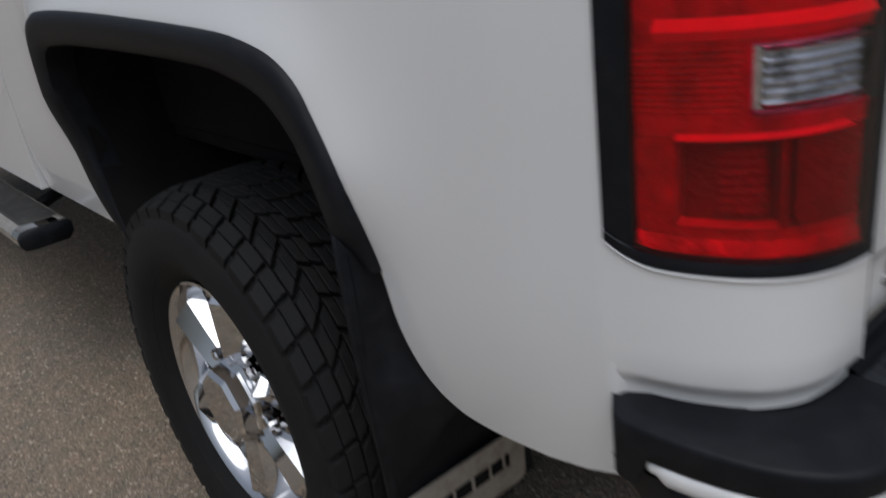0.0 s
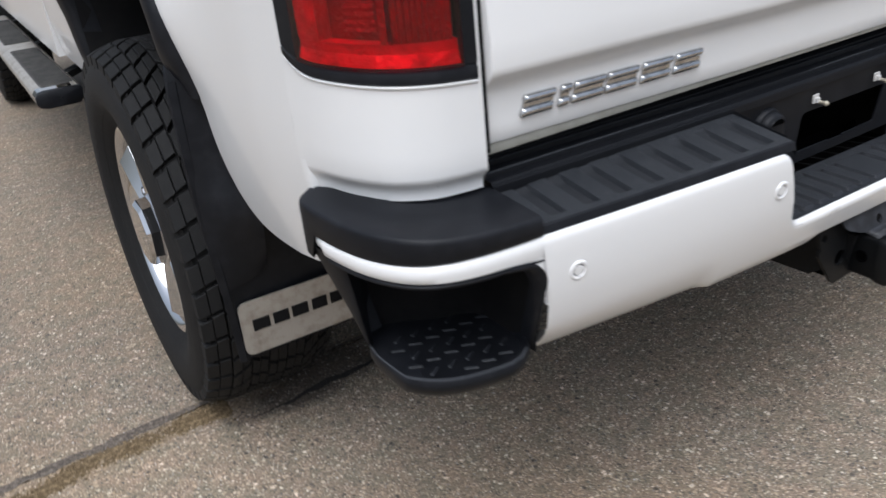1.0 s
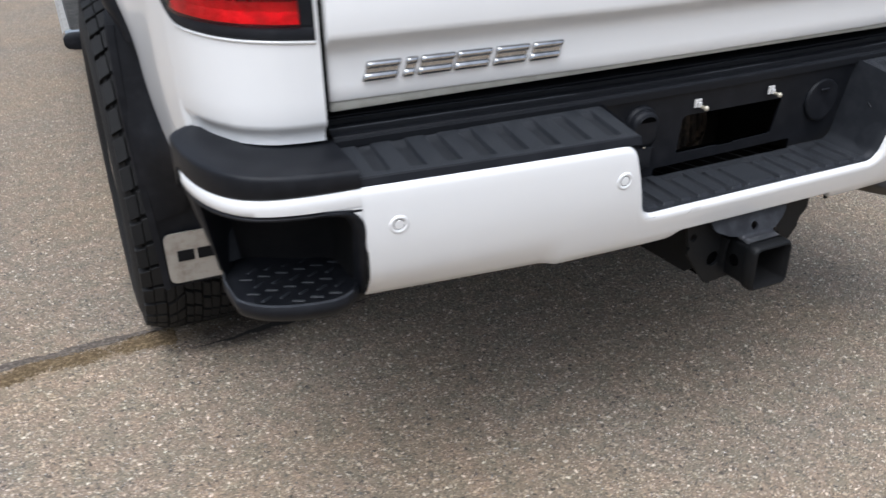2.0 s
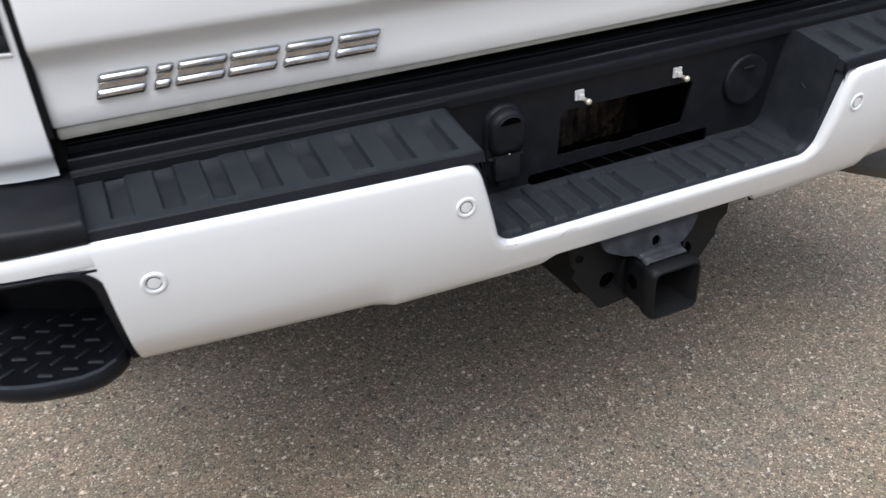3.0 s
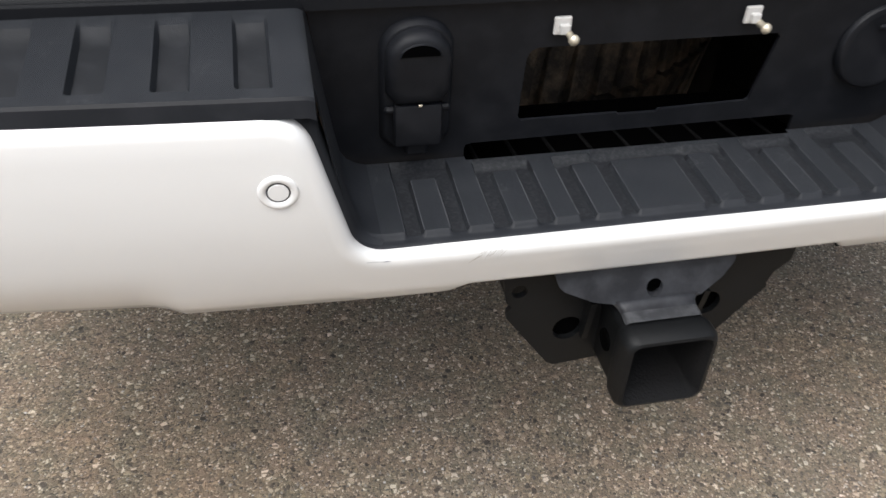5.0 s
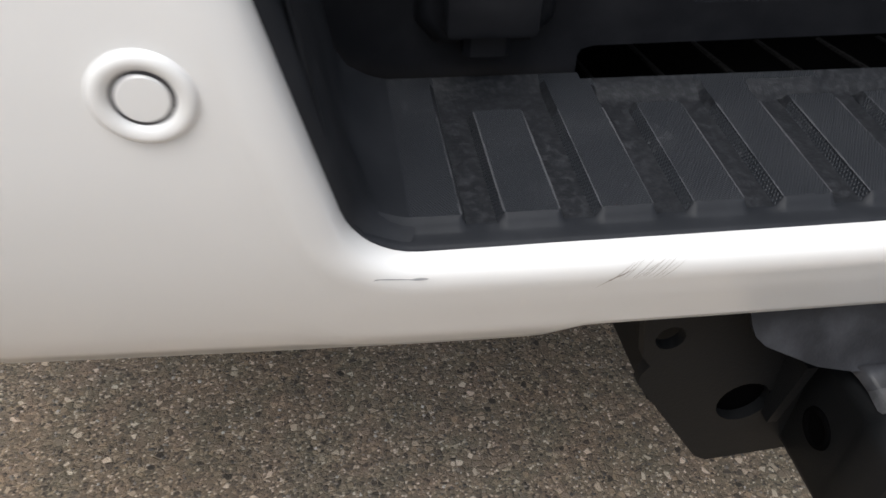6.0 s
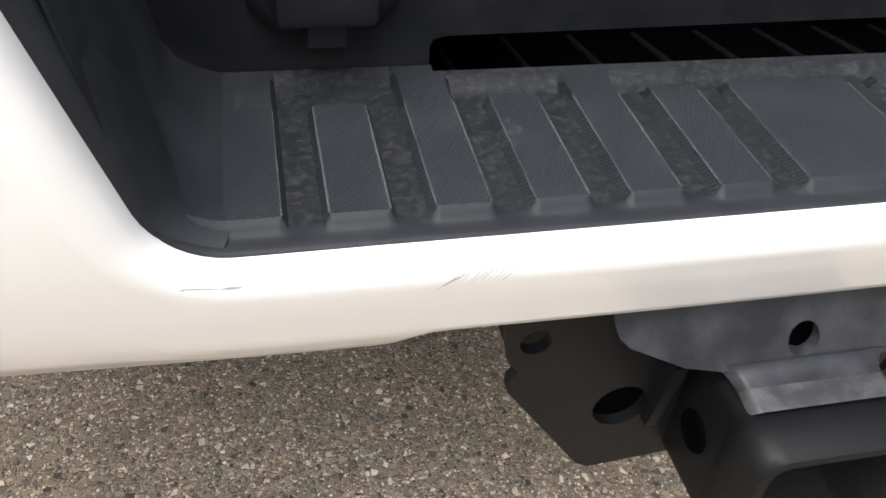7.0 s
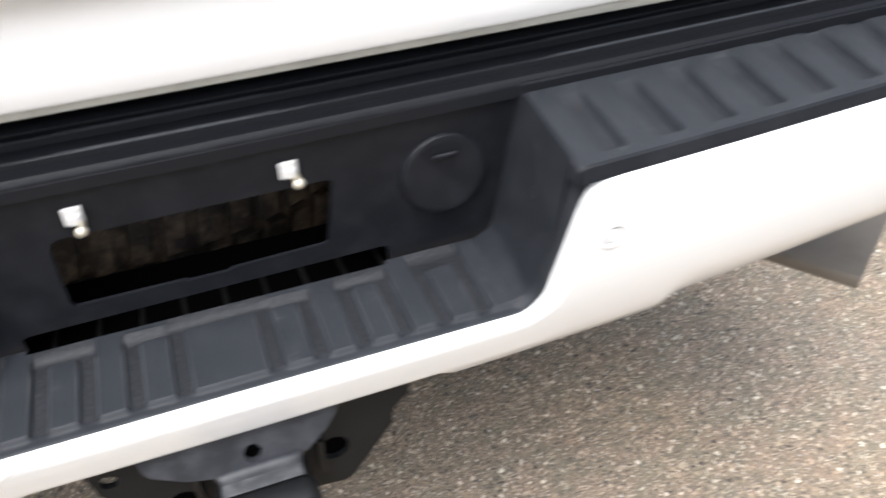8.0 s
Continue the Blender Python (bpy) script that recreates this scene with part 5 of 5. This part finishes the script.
# chrome emblem bars in a row, plain shapes
for x0, x1 in ((-0.732, -0.678), (-0.669, -0.650), (-0.645, -0.588), (-0.584, -0.525), (-0.517, -0.458), (-0.451, -0.396)):
    lean = 0.010
    pts = round_rect(x0 + 0.0015, x1 - 0.0015, 0.9200, 0.9460, 0.002, 3)
    ring = [[(x + lean * (z - 0.933) / 0.03, y, z) for x, z in pts] for y in (0.2045, 0.1992)]
    v, f = loft(ring, close_rows=True)
    f.append(tuple(range(len(pts), 2 * len(pts))))
    mesh_part("emblem_base", v, f, EMBLEM, tailgate, "plain chrome backing slab", sharp=25)
    for z0, z1 in ((0.9185, 0.9305), (0.9365, 0.9475)):
        def block(inset, y):
            pts = round_rect(x0 + inset, x1 - inset, z0 + inset, z1 - inset, max(0.0010, 0.003 - inset), 3)
            return [(x + lean * (z - 0.933) / 0.03, y, z) for x, z in pts]
        v, f = loft([block(0, 0.204), block(0, 0.1978), block(0.0006, 0.1968), block(0.0040, 0.1938), block(0.0046, 0.1936), block(0.0050, 0.1936)], close_rows=True)
        f.append(tuple(range(len(v) - 16, len(v))))
        mesh_part("emblem_bar", v, f, EMBLEM, tailgate, "plain raised chrome bar", sharp=25)


# -- mud guards --
def mud_guard(side):
    # sheet that bellies from the arch edge down to the flap
    rows = []
    top = [(0.737, 0.933), (0.694, 0.853), (0.638, 0.787), (0.568, 0.746), (0.56, 0.752)]
    outer = smooth_curve([(1.026, 0.808, 0.965), (1.038, 0.793, 0.921), (1.042, 0.788, 0.85), (1.043, 0.787, 0.75), (1.040, 0.788, 0.62), (1.034, 0.792, 0.50), (1.030, 0.797, 0.40), (1.028, 0.802, 0.332)], 4)
    edge = smooth_curve([(1.008, 0.771, 0.965), (0.999, 0.763, 0.921), (0.988, 0.755, 0.84), (0.976, 0.732, 0.750), (0.966, 0.672, 0.690), (0.945, 0.735, 0.610), (0.935, 0.795, 0.530)], 6)
    upper = smooth_curve([(1.026, 0.808, 0.965), (1.038, 0.793, 0.921), (1.042, 0.788, 0.84), (1.043, 0.787, 0.75), (1.041, 0.7875, 0.66), (1.036, 0.7885, 0.58), (1.032, 0.790, 0.50)], 6)
    for o, e in zip(upper, edge):
        a, b = o, e
        rows.append([(side * (a.x - 0.03), a.y + 0.012, a.z), (side * a.x, a.y + 0.010, a.z), (side * (a.x + 0.004), a.y + 0.004, a.z), (side * (a.x + 0.001), a.y - 0.002, a.z)] +
                    [(side * (a.x + (b.x - a.x) * t - 0.025 * math.sin(math.pi * t)), a.y + (b.y - a.y) * t, a.z + (b.z - a.z) * t) for t in (0.12, 0.3, 0.5, 0.7, 0.85, 1.0)])
    v, f = loft(rows)
    guard = mesh_part("mud_guard", v, f, PLASTIC, truck, "black moulded mud guard behind the wheel", sharp=40)
    rows = []
    for o in outer[4:]:
        rows.append([(side * o.x, o.y + 0.006, o.z), (side * (o.x + 0.002), o.y - 0.004, o.z), (side * (o.x - 0.012), o.y - 0.005, o.z), (side * (o.x - 0.018), o.y + 0.000, o.z), (side * 0.90, 0.804, o.z), (side * 0.70, 0.806, o.z), (side * 0.70, 0.814, o.z), (side * (o.x - 0.01), 0.814, o.z)])
    v, f = loft(rows, close_rows=True, caps=True)
    flap = mesh_part("flap", v, f, PLASTIC, guard, "black rubber flap", sharp=40)
    pts = round_rect(0.733, 1.014, 0.343, 0.468, 0.016, 4)
    bm = plate([(side * x, z) for x, z in pts], [], lambda x, z: (x, 0.786 + (0.468 - z) * 0.06, z), (0, 0.004, 0))
    metal = part("metal_plate", bm, STAINLESS, guard, "brushed stainless plate with dark bars")
    for x0, w in ((0.990, 0.036), (0.946, 0.034), (0.905, 0.036), (0.860, 0.034), (0.818, 0.026), (0.784, 0.010)):
        bm = bmesh.new()
        rbox(bm, (side * (x0 - w / 2), 0.7885, 0.411), (w, 0.003, 0.026), 0.0008, 1)
        part("plate_bar", bm, DARK, metal)


for s in (-1, 1):
    mud_guard(s)


# -- wheels: axis along x, outer face towards -x --
def lug_block(verts, faces, a0, a1, x0, x1, r0, r1, skew, notch=0.0):
    """A tread lug. With a notch its long edges step half way, and a slit parts it in two."""
    mid, slit = (x0 + x1) / 2, 0.0005
    halves = [(x0, x1, a0, a1, skew)] if not notch else [(x0, mid - slit, a0 + notch, a1 - notch * 0.3, skew * 0.5), (mid + slit, x1, a0 + skew * 0.5 - notch * 0.3, a1 + skew * 0.5 - notch, skew * 0.5)]
    for xa, xb, p0, p1, lean in halves:
        k = len(verts)
        for r, shrink in ((r0, 0.0), (r1 - 0.0012, 0.0004), (r1, 0.0019)):
            da = shrink / r
            for a, x in ((p0 + da, xa + shrink), (p1 - da, xa + shrink), (p1 - da + lean, xb - shrink), (p0 + da + lean, xb - shrink)):
                drop = 1.10 * max(0.0, abs(x) - 0.075) ** 1.5
                verts.append((x, (r - drop) * math.cos(a), (r - drop) * math.sin(a)))
        faces.append((k + 8, k + 9, k + 10, k + 11))
        for b in (k, k + 4):
            faces += [(b, b + 1, b + 5, b + 4), (b + 1, b + 2, b + 6, b + 5), (b + 2, b + 3, b + 7, b + 6), (b + 3, b, b + 4, b + 7)]


def tyre_mesh(mat, parent, label, m=None, ribbed=False):
    prof = [(0.262, -0.108), (0.270, -0.120), (0.290, -0.131), (0.320, -0.145), (0.348, -0.1495), (0.376, -0.147), (0.400, -0.140), (0.417, -0.128), (0.425, -0.108), (0.4305, -0.07), (0.432, 0.0)]
    prof = [(r + max(0.0, r - 0.268) * 0.07, x * (1.0 + 0.095 * min(1.0, max(0.0, (r - 0.27) / 0.05)))) for r, x in prof]
    prof = prof + [(r, -x) for r, x in reversed(prof[:-1])]
    v, f = revolve(prof, 72)
    tyre = mesh_part("tyre", v, f, mat, parent, label, sharp=40, m=m)
    if ribbed:
        verts, faces = [], []
        k = 74
        w = 2 * math.pi / k
        for i in range(k):
            a = w * i
            lug_block(verts, faces, a + 0.16 * w, a + 0.80 * w, -0.146, 0.02, 0.432, 0.4575, 0.7 * w)
            lug_block(verts, faces, a + 0.6 * w, a + 1.24 * w, 0.03, 0.146, 0.432, 0.4575, 0.5 * w)
        tagged(mesh_part("tread_ribs", verts, faces, mat, tyre, sharp=20), kind="stuff")
    v, f = revolve([(0.302, -0.1430), (0.305, -0.1462), (0.308, -0.1462)], 72)
    mesh_part("sidewall_ring", v, f, mat, tyre)
    v, f = revolve([(0.378, -0.1540), (0.380, -0.1570), (0.383, -0.1567), (0.385, -0.1530)], 72)
    mesh_part("sidewall_ring", v, f, mat, tyre)
    if not ribbed:
        sidewall_bars(mat, tyre)
    return tyre


def sidewall_bars(mat, tyre):
    """Raised plain bars in four groups round the sidewall, on shared meshes."""
    for wide, groups in ((0.052, ((0.35, 7), (3.5, 7))), (0.040, ((2.1, 10), (5.2, 10)))):
        verts = []
        for r, x in ((0.333, -0.1545), (0.356, -0.1570)):
            for a, out in ((0.0, 0.0), (0.006, 0.0016), (wide - 0.006, 0.0016), (wide, 0.0)):
                verts.append((x - out, r * math.cos(a), r * math.sin(a)))
        first = mesh_part("sidewall_bar", verts, [(q, q + 1, q + 5, q + 4) for q in range(3)], mat, tyre, sharp=20)
        for start, count in groups:
            for i in range(count):
                if first.matrix_basis != Matrix():
                    ob = new("sidewall_bar", first.data)
                    ob.parent = first.parent
                else:
                    ob = first
                ob.matrix_basis = Matrix.Rotation(start + i * (wide + 0.016), 4, "X")


def tread_blocks(wheel, n=42):
    """Lugs of the tread and the shoulders, each a piece of its own on a shared mesh."""
    pitch = 2 * math.pi / n
    # cross grooves run over the whole tread in one wave; the rows between them shift a little
    def wave(x):
        return 0.42 * math.sin(x * 30.0) - 0.10 * math.sin(x * 75.0)

    edges = ((-0.1530, -0.1030, 0.434, 0.0), (-0.1000, -0.0600, 0.446, 0.16), (-0.0572, -0.0186, 0.446, -0.10), (-0.0160, 0.0257, 0.446, 0.14), (0.0284, 0.0688, 0.446, -0.08), (0.0714, 0.1062, 0.446, 0.16), (0.1090, 0.1530, 0.434, 0.0))
    rows = [(wave(x0) + jog, wave(x0) + jog + 0.90, x0, x1, r0, wave(x1) - wave(x0)) for x0, x1, r0, jog in edges]
    kinds = []
    for a0, a1, x0, x1, r0, skew in rows:
        verts, faces = [], []
        lug_block(verts, faces, a0 * pitch, a1 * pitch, x0, x1, r0, 0.457, skew * pitch, 0.075 * pitch)
        kinds.append(("tread_block", verts, faces))
    treads = len(kinds)
    for s, shift in ((-1, 0.0), (1, 0.5)):
        for low, step in ((0.393, 0), (0.406, 1)):
            verts, faces = [], []
            for r, x in ((low, 0.1500), (0.436, 0.132)):
                for d, out in ((0.12, 0.0), (0.16, 0.0060), (0.72, 0.0060), (0.76, 0.0)):
                    t = (d + shift) * pitch
                    verts.append((s * (x + out), r * math.cos(t), r * math.sin(t)))
            faces = [(q, q + 1, q + 5, q + 4) for q in range(3)] + [(0, 1, 2, 3)]
            kinds.append(("shoulder_lug", verts, faces))
    for k, (name, verts, faces) in enumerate(kinds):
        first = mesh_part(name, verts, faces, RUBBER, wheel, sharp=20)
        for i in range(n):
            if k >= treads and i % 2 != (k - treads) % 2:
                continue
            if i == (0 if k < treads else (k - treads) % 2):
                ob = first
            else:
                ob = new(name, first.data)
                ob.parent = wheel
            ob.matrix_basis = Matrix.Rotation(i * pitch, 4, "X")


def build_wheel():
    # barrel and lip of the rim
    prof = [(0.232, 0.10), (0.238, -0.05), (0.246, -0.095), (0.252, -0.110), (0.258, -0.118), (0.264, -0.1225), (0.268, -0.121), (0.269, -0.116), (0.262, -0.108), (0.250, -0.08), (0.245, 0.10)]
    prof = [(r, x - 0.006 if x < 0.05 else x) for r, x in prof]
    v, f = revolve(prof, 64)
    wheel = mesh_part("wheel", v, f, CHROME, truck, "chrome five-spoke wheel with an all-terrain tyre", sharp=40)
    for k in range(6):
        # spoke that widens outwards: two broad facets meet in a ridge, steep flanks beside them
        rows = []
        for r, half, x, skirt in ((0.070, 0.022, -0.100, 0.010), (0.104, 0.026, -0.110, 0.012), (0.160, 0.036, -0.114, 0.016), (0.236, 0.050, -0.117, 0.022), (0.2455, 0.052, -0.107, 0.024), (0.254, 0.053, -0.094, 0.024)):
            foot = min(-0.044, x + 0.052)
            rows.append([(0.0, -half - skirt - 0.004, r), (foot, -half - skirt, r), (x + 0.019, -half, r), (x - 0.005, 0.004, r), (x + 0.012, half, r), (foot, half + skirt, r), (0.0, half + skirt + 0.004, r)])
        v, f = loft(rows)
        a = radians(60 * k)
        v = [(x - 0.006, y * math.cos(a) - z * math.sin(a), y * math.sin(a) + z * math.cos(a)) for x, y, z in v]
        mesh_part("spoke", v, f, CHROME, wheel, sharp=12)
    # tall centre cap with eight flats and a notched foot
    rows = []
    for r, x in ((0.100, -0.078), (0.098, -0.100), (0.090, -0.106), (0.086, -0.112), (0.083, -0.138), (0.074, -0.147), (0.070, -0.1485), (0.001, -0.150)):
        rows.append([(x - 0.006, r * math.cos(2 * math.pi * (i + 0.5) / 8), r * math.sin(2 * math.pi * (i + 0.5) / 8)) for i in range(8)])
    v, f = loft(rows, close_rows=True)
    cap = mesh_part("centre_cap", v, f, CHROME, wheel, "chrome eight-sided centre cap", sharp=12)
    for k in range(8):
        # pockets of the wheel nuts round the cap
        a = 2 * math.pi * k / 8
        v, f = revolve([(0.0, -0.108), (0.0105, -0.108), (0.0125, -0.104), (0.0130, -0.080)], 6)
        v = [(x - 0.006, y + 0.106 * math.cos(a), z + 0.106 * math.sin(a)) for x, y, z in v]
        mesh_part("nut_cover", v, f, CHROME, wheel, sharp=12)
    v, f = revolve([(0.05, -0.045), (0.185, -0.045), (0.185, -0.02), (0.05, -0.02)], 40)
    mesh_part("brake_disc", v, f, STEEL, wheel)
    v, f = revolve([(0.0, 0.02), (0.24, 0.02)], 32)
    mesh_part("wheel_back", v, f, DARK, wheel)
    tyre_mesh(RUBBER, wheel, "black all-terrain tyre with chunky lugs")
    tread_blocks(wheel)
    return wheel


AXLE = 1.318
FLEX = False
wheel = build_wheel()
wheel.matrix_basis = Matrix.Translation((-0.913, AXLE, 0.453)) @ pose(0, 0, 0, 4, 0, 0)
tagged(wheel, "", group="wheels of the truck")
copy_thing(wheel, Matrix.Translation((0.913, AXLE, 0.453)) @ pose(0, 0, 0, 20, 0, 180))
copy_thing(wheel, Matrix.Translation((-0.913, AXLE + 3.886, 0.453)) @ pose(0, 0, 0, 50, 0, 0))
copy_thing(wheel, Matrix.Translation((0.913, AXLE + 3.886, 0.453)) @ pose(0, 0, 0, 70, 0, 180))

# spare tyre slung under the bed, seen through the plate opening
FLEX = True
spare = tyre_mesh(DIRTY, truck, "muddy spare tyre slung under the bed", m=Matrix.Translation((-0.10, 0.83, 0.640)) @ pose(0, 0, 0, 0, 90, 0), ribbed=True)
spare.name = "spare_tyre"

# -- running boards --
for s in (-1, 1):
    y0, y1 = 2.43, 4.55
    sec = [(0.962, 0.560), (0.962, 0.590), (0.972, 0.598), (1.085, 0.598), (1.105, 0.593), (1.116, 0.580), (1.116, 0.556), (1.105, 0.543), (1.08, 0.538), (0.98, 0.540)]

    def section(y, k=1.0):
        cx, cz = 1.04, 0.568
        return [(s * (cx + (x - cx) * k), y, cz + (z - cz) * k) for x, z in sec]
    v, f = loft([section(y0 + 0.02), section(y1)], close_rows=True, caps=True)
    board = mesh_part("running_board", v, f, STAINLESS, truck, "stainless side step with ribbed black treads", sharp=30)
    v, f = loft([section(y0 + 0.022, 1.02), section(y0 + 0.004, 1.02), section(y0, 0.9), section(y0, 0.05)], close_rows=True)
    mesh_part("end_cap", v, f, PLASTIC, board, "black end cap", sharp=40)
    v, f = loft([[(s * x, y, z) for x, z in ((0.990, 0.5988), (1.0855, 0.5988), (1.106, 0.5945), (1.1175, 0.580), (1.1175, 0.566))] for y in (y0 + 0.024, y0 + 0.085)])
    mesh_part("bright_end", v, f, CHROME, board)
    for a, b in ((y0 + 0.09, y0 + 0.90), (y0 + 1.1, y0 + 1.9)):
        bm = bmesh.new()
        rbox(bm, (s * 1.031, (a + b) / 2, 0.5985), (0.112, b - a, 0.005), 0.002, 1)
        n = int((b - a) / 0.016)
        for i in range(n):
            rbox(bm, (s * 1.031, a + 0.01 + i * 0.016, 0.602), (0.102, 0.008, 0.005), 0, 1)
        part("tread_strip", bm, DUSTED, board, "ribbed tread grey with dust")
    for y in (2.75, 3.5, 4.3):
        bm = bmesh.new()
        rbox(bm, (s * 0.90, y, 0.60), (0.20, 0.05, 0.03), 0.006, 1, Matrix.Rotation(radians(18 * s), 4, "Y"))
        part("bracket", bm, STEEL, board)

# dark upright plates added so the opening shows no bright ground beside the spare
for s, y1 in ((-1, 0.37), (1, 0.50)):
    bm = bmesh.new()
    rbox(bm, (s * 0.255, (0.245 + y1) / 2, 0.67), (0.02, y1 - 0.245, 0.26), 0.005, 1)
    part("side_blocker", bm, DARK, truck)

# -- exhaust tip under the bumper corner, turned outwards --
def exhaust():
    axis, across = Vector((-0.565, 0.825, 0)), Vector((0.825, 0.565, 0))
    mid = Vector((0.898, 0.260, 0.357)) + across * 0.13

    def ring(along, w, h, r):
        return [tuple(mid + axis * along + across * a + Vector((0, 0, b))) for a, b in round_rect(-w, w, -h, h, r, 4)]

    rows = [ring(0.20, 0.124, 0.007, 0.005), ring(0.004, 0.126, 0.008, 0.006), ring(0.0, 0.128, 0.009, 0.006), ring(0.0, 0.130, 0.011, 0.008), ring(0.004, 0.131, 0.012, 0.008), ring(0.20, 0.130, 0.012, 0.008), ring(0.27, 0.085, 0.032, 0.026), ring(0.34, 0.045, 0.042, 0.036), ring(0.50, 0.044, 0.044, 0.040)]
    v, f = loft(rows, close_rows=True)
    tip = mesh_part("exhaust_tip", v, f, EXHAUST, truck, "dull brown flattened exhaust tip turned outwards", sharp=40)
    v, f = loft([ring(0.19, 0.124, 0.0072, 0.005), ring(0.19, 0.003, 0.002, 0.001)], close_rows=True)
    mesh_part("tip_inside", v, f, DARK, tip)
    bm = bmesh.new()
    rbox(bm, tuple(mid + axis * 0.40 + Vector((0, 0, 0.09))), (0.03, 0.03, 0.12), 0.005, 1)
    part("hanger", bm, STEEL, tip)


exhaust()

# dark drum added under the bed to close a bright view of the ground
v, f = revolve([(0.0, -0.40), (0.10, -0.395), (0.13, -0.37), (0.13, 0.37), (0.10, 0.395), (0.0, 0.40)], 28)
mesh_part("drum_blocker", v, f, DARK, truck, "dark drum added to hide bright ground behind the opening", m=Matrix.Translation((0.36, 0.95, 0.56)) @ pose(0, 0, 0, 0, 0, 90))

# -- bed floor, frame, axle and cab: plain closing forms --
bm = bmesh.new()
rbox(bm, (0, 1.36, 0.90), (1.56, 2.2, 0.05), 0.01, 1)
part("bed_floor", bm, DARK, truck)
bm = bmesh.new()
rbox(bm, (0, BED_FRONT - 0.02, 1.17), (1.58, 0.04, 0.58), 0.01, 1)
part("bed_front", bm, PAINT, truck)
for s in (-1, 1):
    bm = bmesh.new()
    rbox(bm, (s * 0.50, 3.0, 0.66), (0.08, 5.2, 0.16), 0.01, 1)
    part("frame_rail", bm, STEEL, truck)
    bm = bmesh.new()
    rbox(bm, (s * 0.775, 1.36, 1.18), (0.03, 2.2, 0.54), 0.01, 1)
    part("bed_inner_wall", bm, DARK, truck)
for y in (AXLE, AXLE + 3.886):
    v, f = revolve([(0.0, -0.80), (0.05, -0.80), (0.055, -0.2), (0.15, -0.10), (0.16, 0.0), (0.15, 0.10), (0.055, 0.2), (0.05, 0.80), (0.0, 0.80)], 20)
    mesh_part("axle", v, f, STEEL, truck, m=Matrix.Translation((0, y, 0.434)))


def build_cab():
    floor = 0.695
    # side outline of cab and bonnet, front wheel cut out
    fy = AXLE + 3.886
    arch = [(fy - 0.50 * math.cos(radians(a)), 0.69 + 0.42 * math.sin(radians(a))) for a in range(0, 181, 15)]
    outline = [(2.482, floor), *arch, (6.02, 0.62), (6.10, 0.80), (6.08, 1.22), (5.95, 1.30), (4.75, 1.36), (4.72, 1.24), (2.482, 1.24)]
    cab = None
    for s in (-1, 1):
        bm = plate(outline, [], lambda y, z: (s * 1.0, y, z), (-s * 0.05, 0, 0))
        ob = part("cab_side", bm, PAINT, truck, "white cab side and front wing", sharp=30)
        cab = cab or ob
        for y in (2.95, 3.95):
            bm = bmesh.new()
            rbox(bm, (s * 1.008, y, 1.08), (0.03, 0.22, 0.035), 0.010, 2)
            part("door_handle", bm, CHROME, ob)
        bm = bmesh.new()
        rbox(bm, (s * 1.16, 4.42, 1.35), (0.20, 0.09, 0.24), 0.03, 2)
        part("door_mirror", bm, PLASTIC, ob)
    rows = []
    for y, z in ((2.482, 0.695), (2.482, 1.24), (2.53, 1.88), (2.65, 1.94), (3.7, 1.95), (4.05, 1.90), (4.74, 1.36), (5.95, 1.30), (6.08, 1.22), (6.10, 0.80), (6.02, 0.62)):
        half = 0.95 if z < 1.3 else 0.95 - (z - 1.3) * 0.34
        rows.append([(-half, y, z), (-half * 0.5, y, z + 0.01), (half * 0.5, y, z + 0.01), (half, y, z)])
    v, f = loft(rows)
    shell = mesh_part("cab_shell", v, f, PAINT, truck, "white cab roof and bonnet", sharp=30)
    for s in (-1, 1):
        v, f = loft([[(s * 0.95, y, 1.24) for y in (2.482, 4.85)], [(s * 0.735, y, 1.90) for y in (2.54, 4.02)]])
        mesh_part("window_frame", v, f, PAINT, shell)
        for a, b, c, d in ((2.62, 3.25, 2.66, 3.25), (3.35, 4.60, 3.35, 3.98)):
            v, f = loft([[(s * 0.952, a, 1.27), (s * 0.952, b, 1.27)], [(s * 0.758, c, 1.86), (s * 0.758, d, 1.86)]])
            mesh_part("window_pane", v, f, WINDOW, shell)
    v, f = loft([[(-0.80, 2.483, 1.30), (0.80, 2.483, 1.30)], [(-0.72, 2.522, 1.84), (0.72, 2.522, 1.84)]])
    mesh_part("rear_window", v, f, WINDOW, shell)
    v, f = loft([[(-0.84, 4.66, 1.43), (0.84, 4.66, 1.43)], [(-0.70, 4.10, 1.875), (0.70, 4.10, 1.875)]])
    v = [(x, y + 0.008, z + 0.008) for x, y, z in v]
    mesh_part("windscreen", v, f, WINDOW, shell)
    bm = bmesh.new()
    rbox(bm, (0, 4.1, 0.70), (1.88, 3.7, 0.05), 0.01, 1)
    part("cab_floor", bm, DARK, truck)


build_cab()
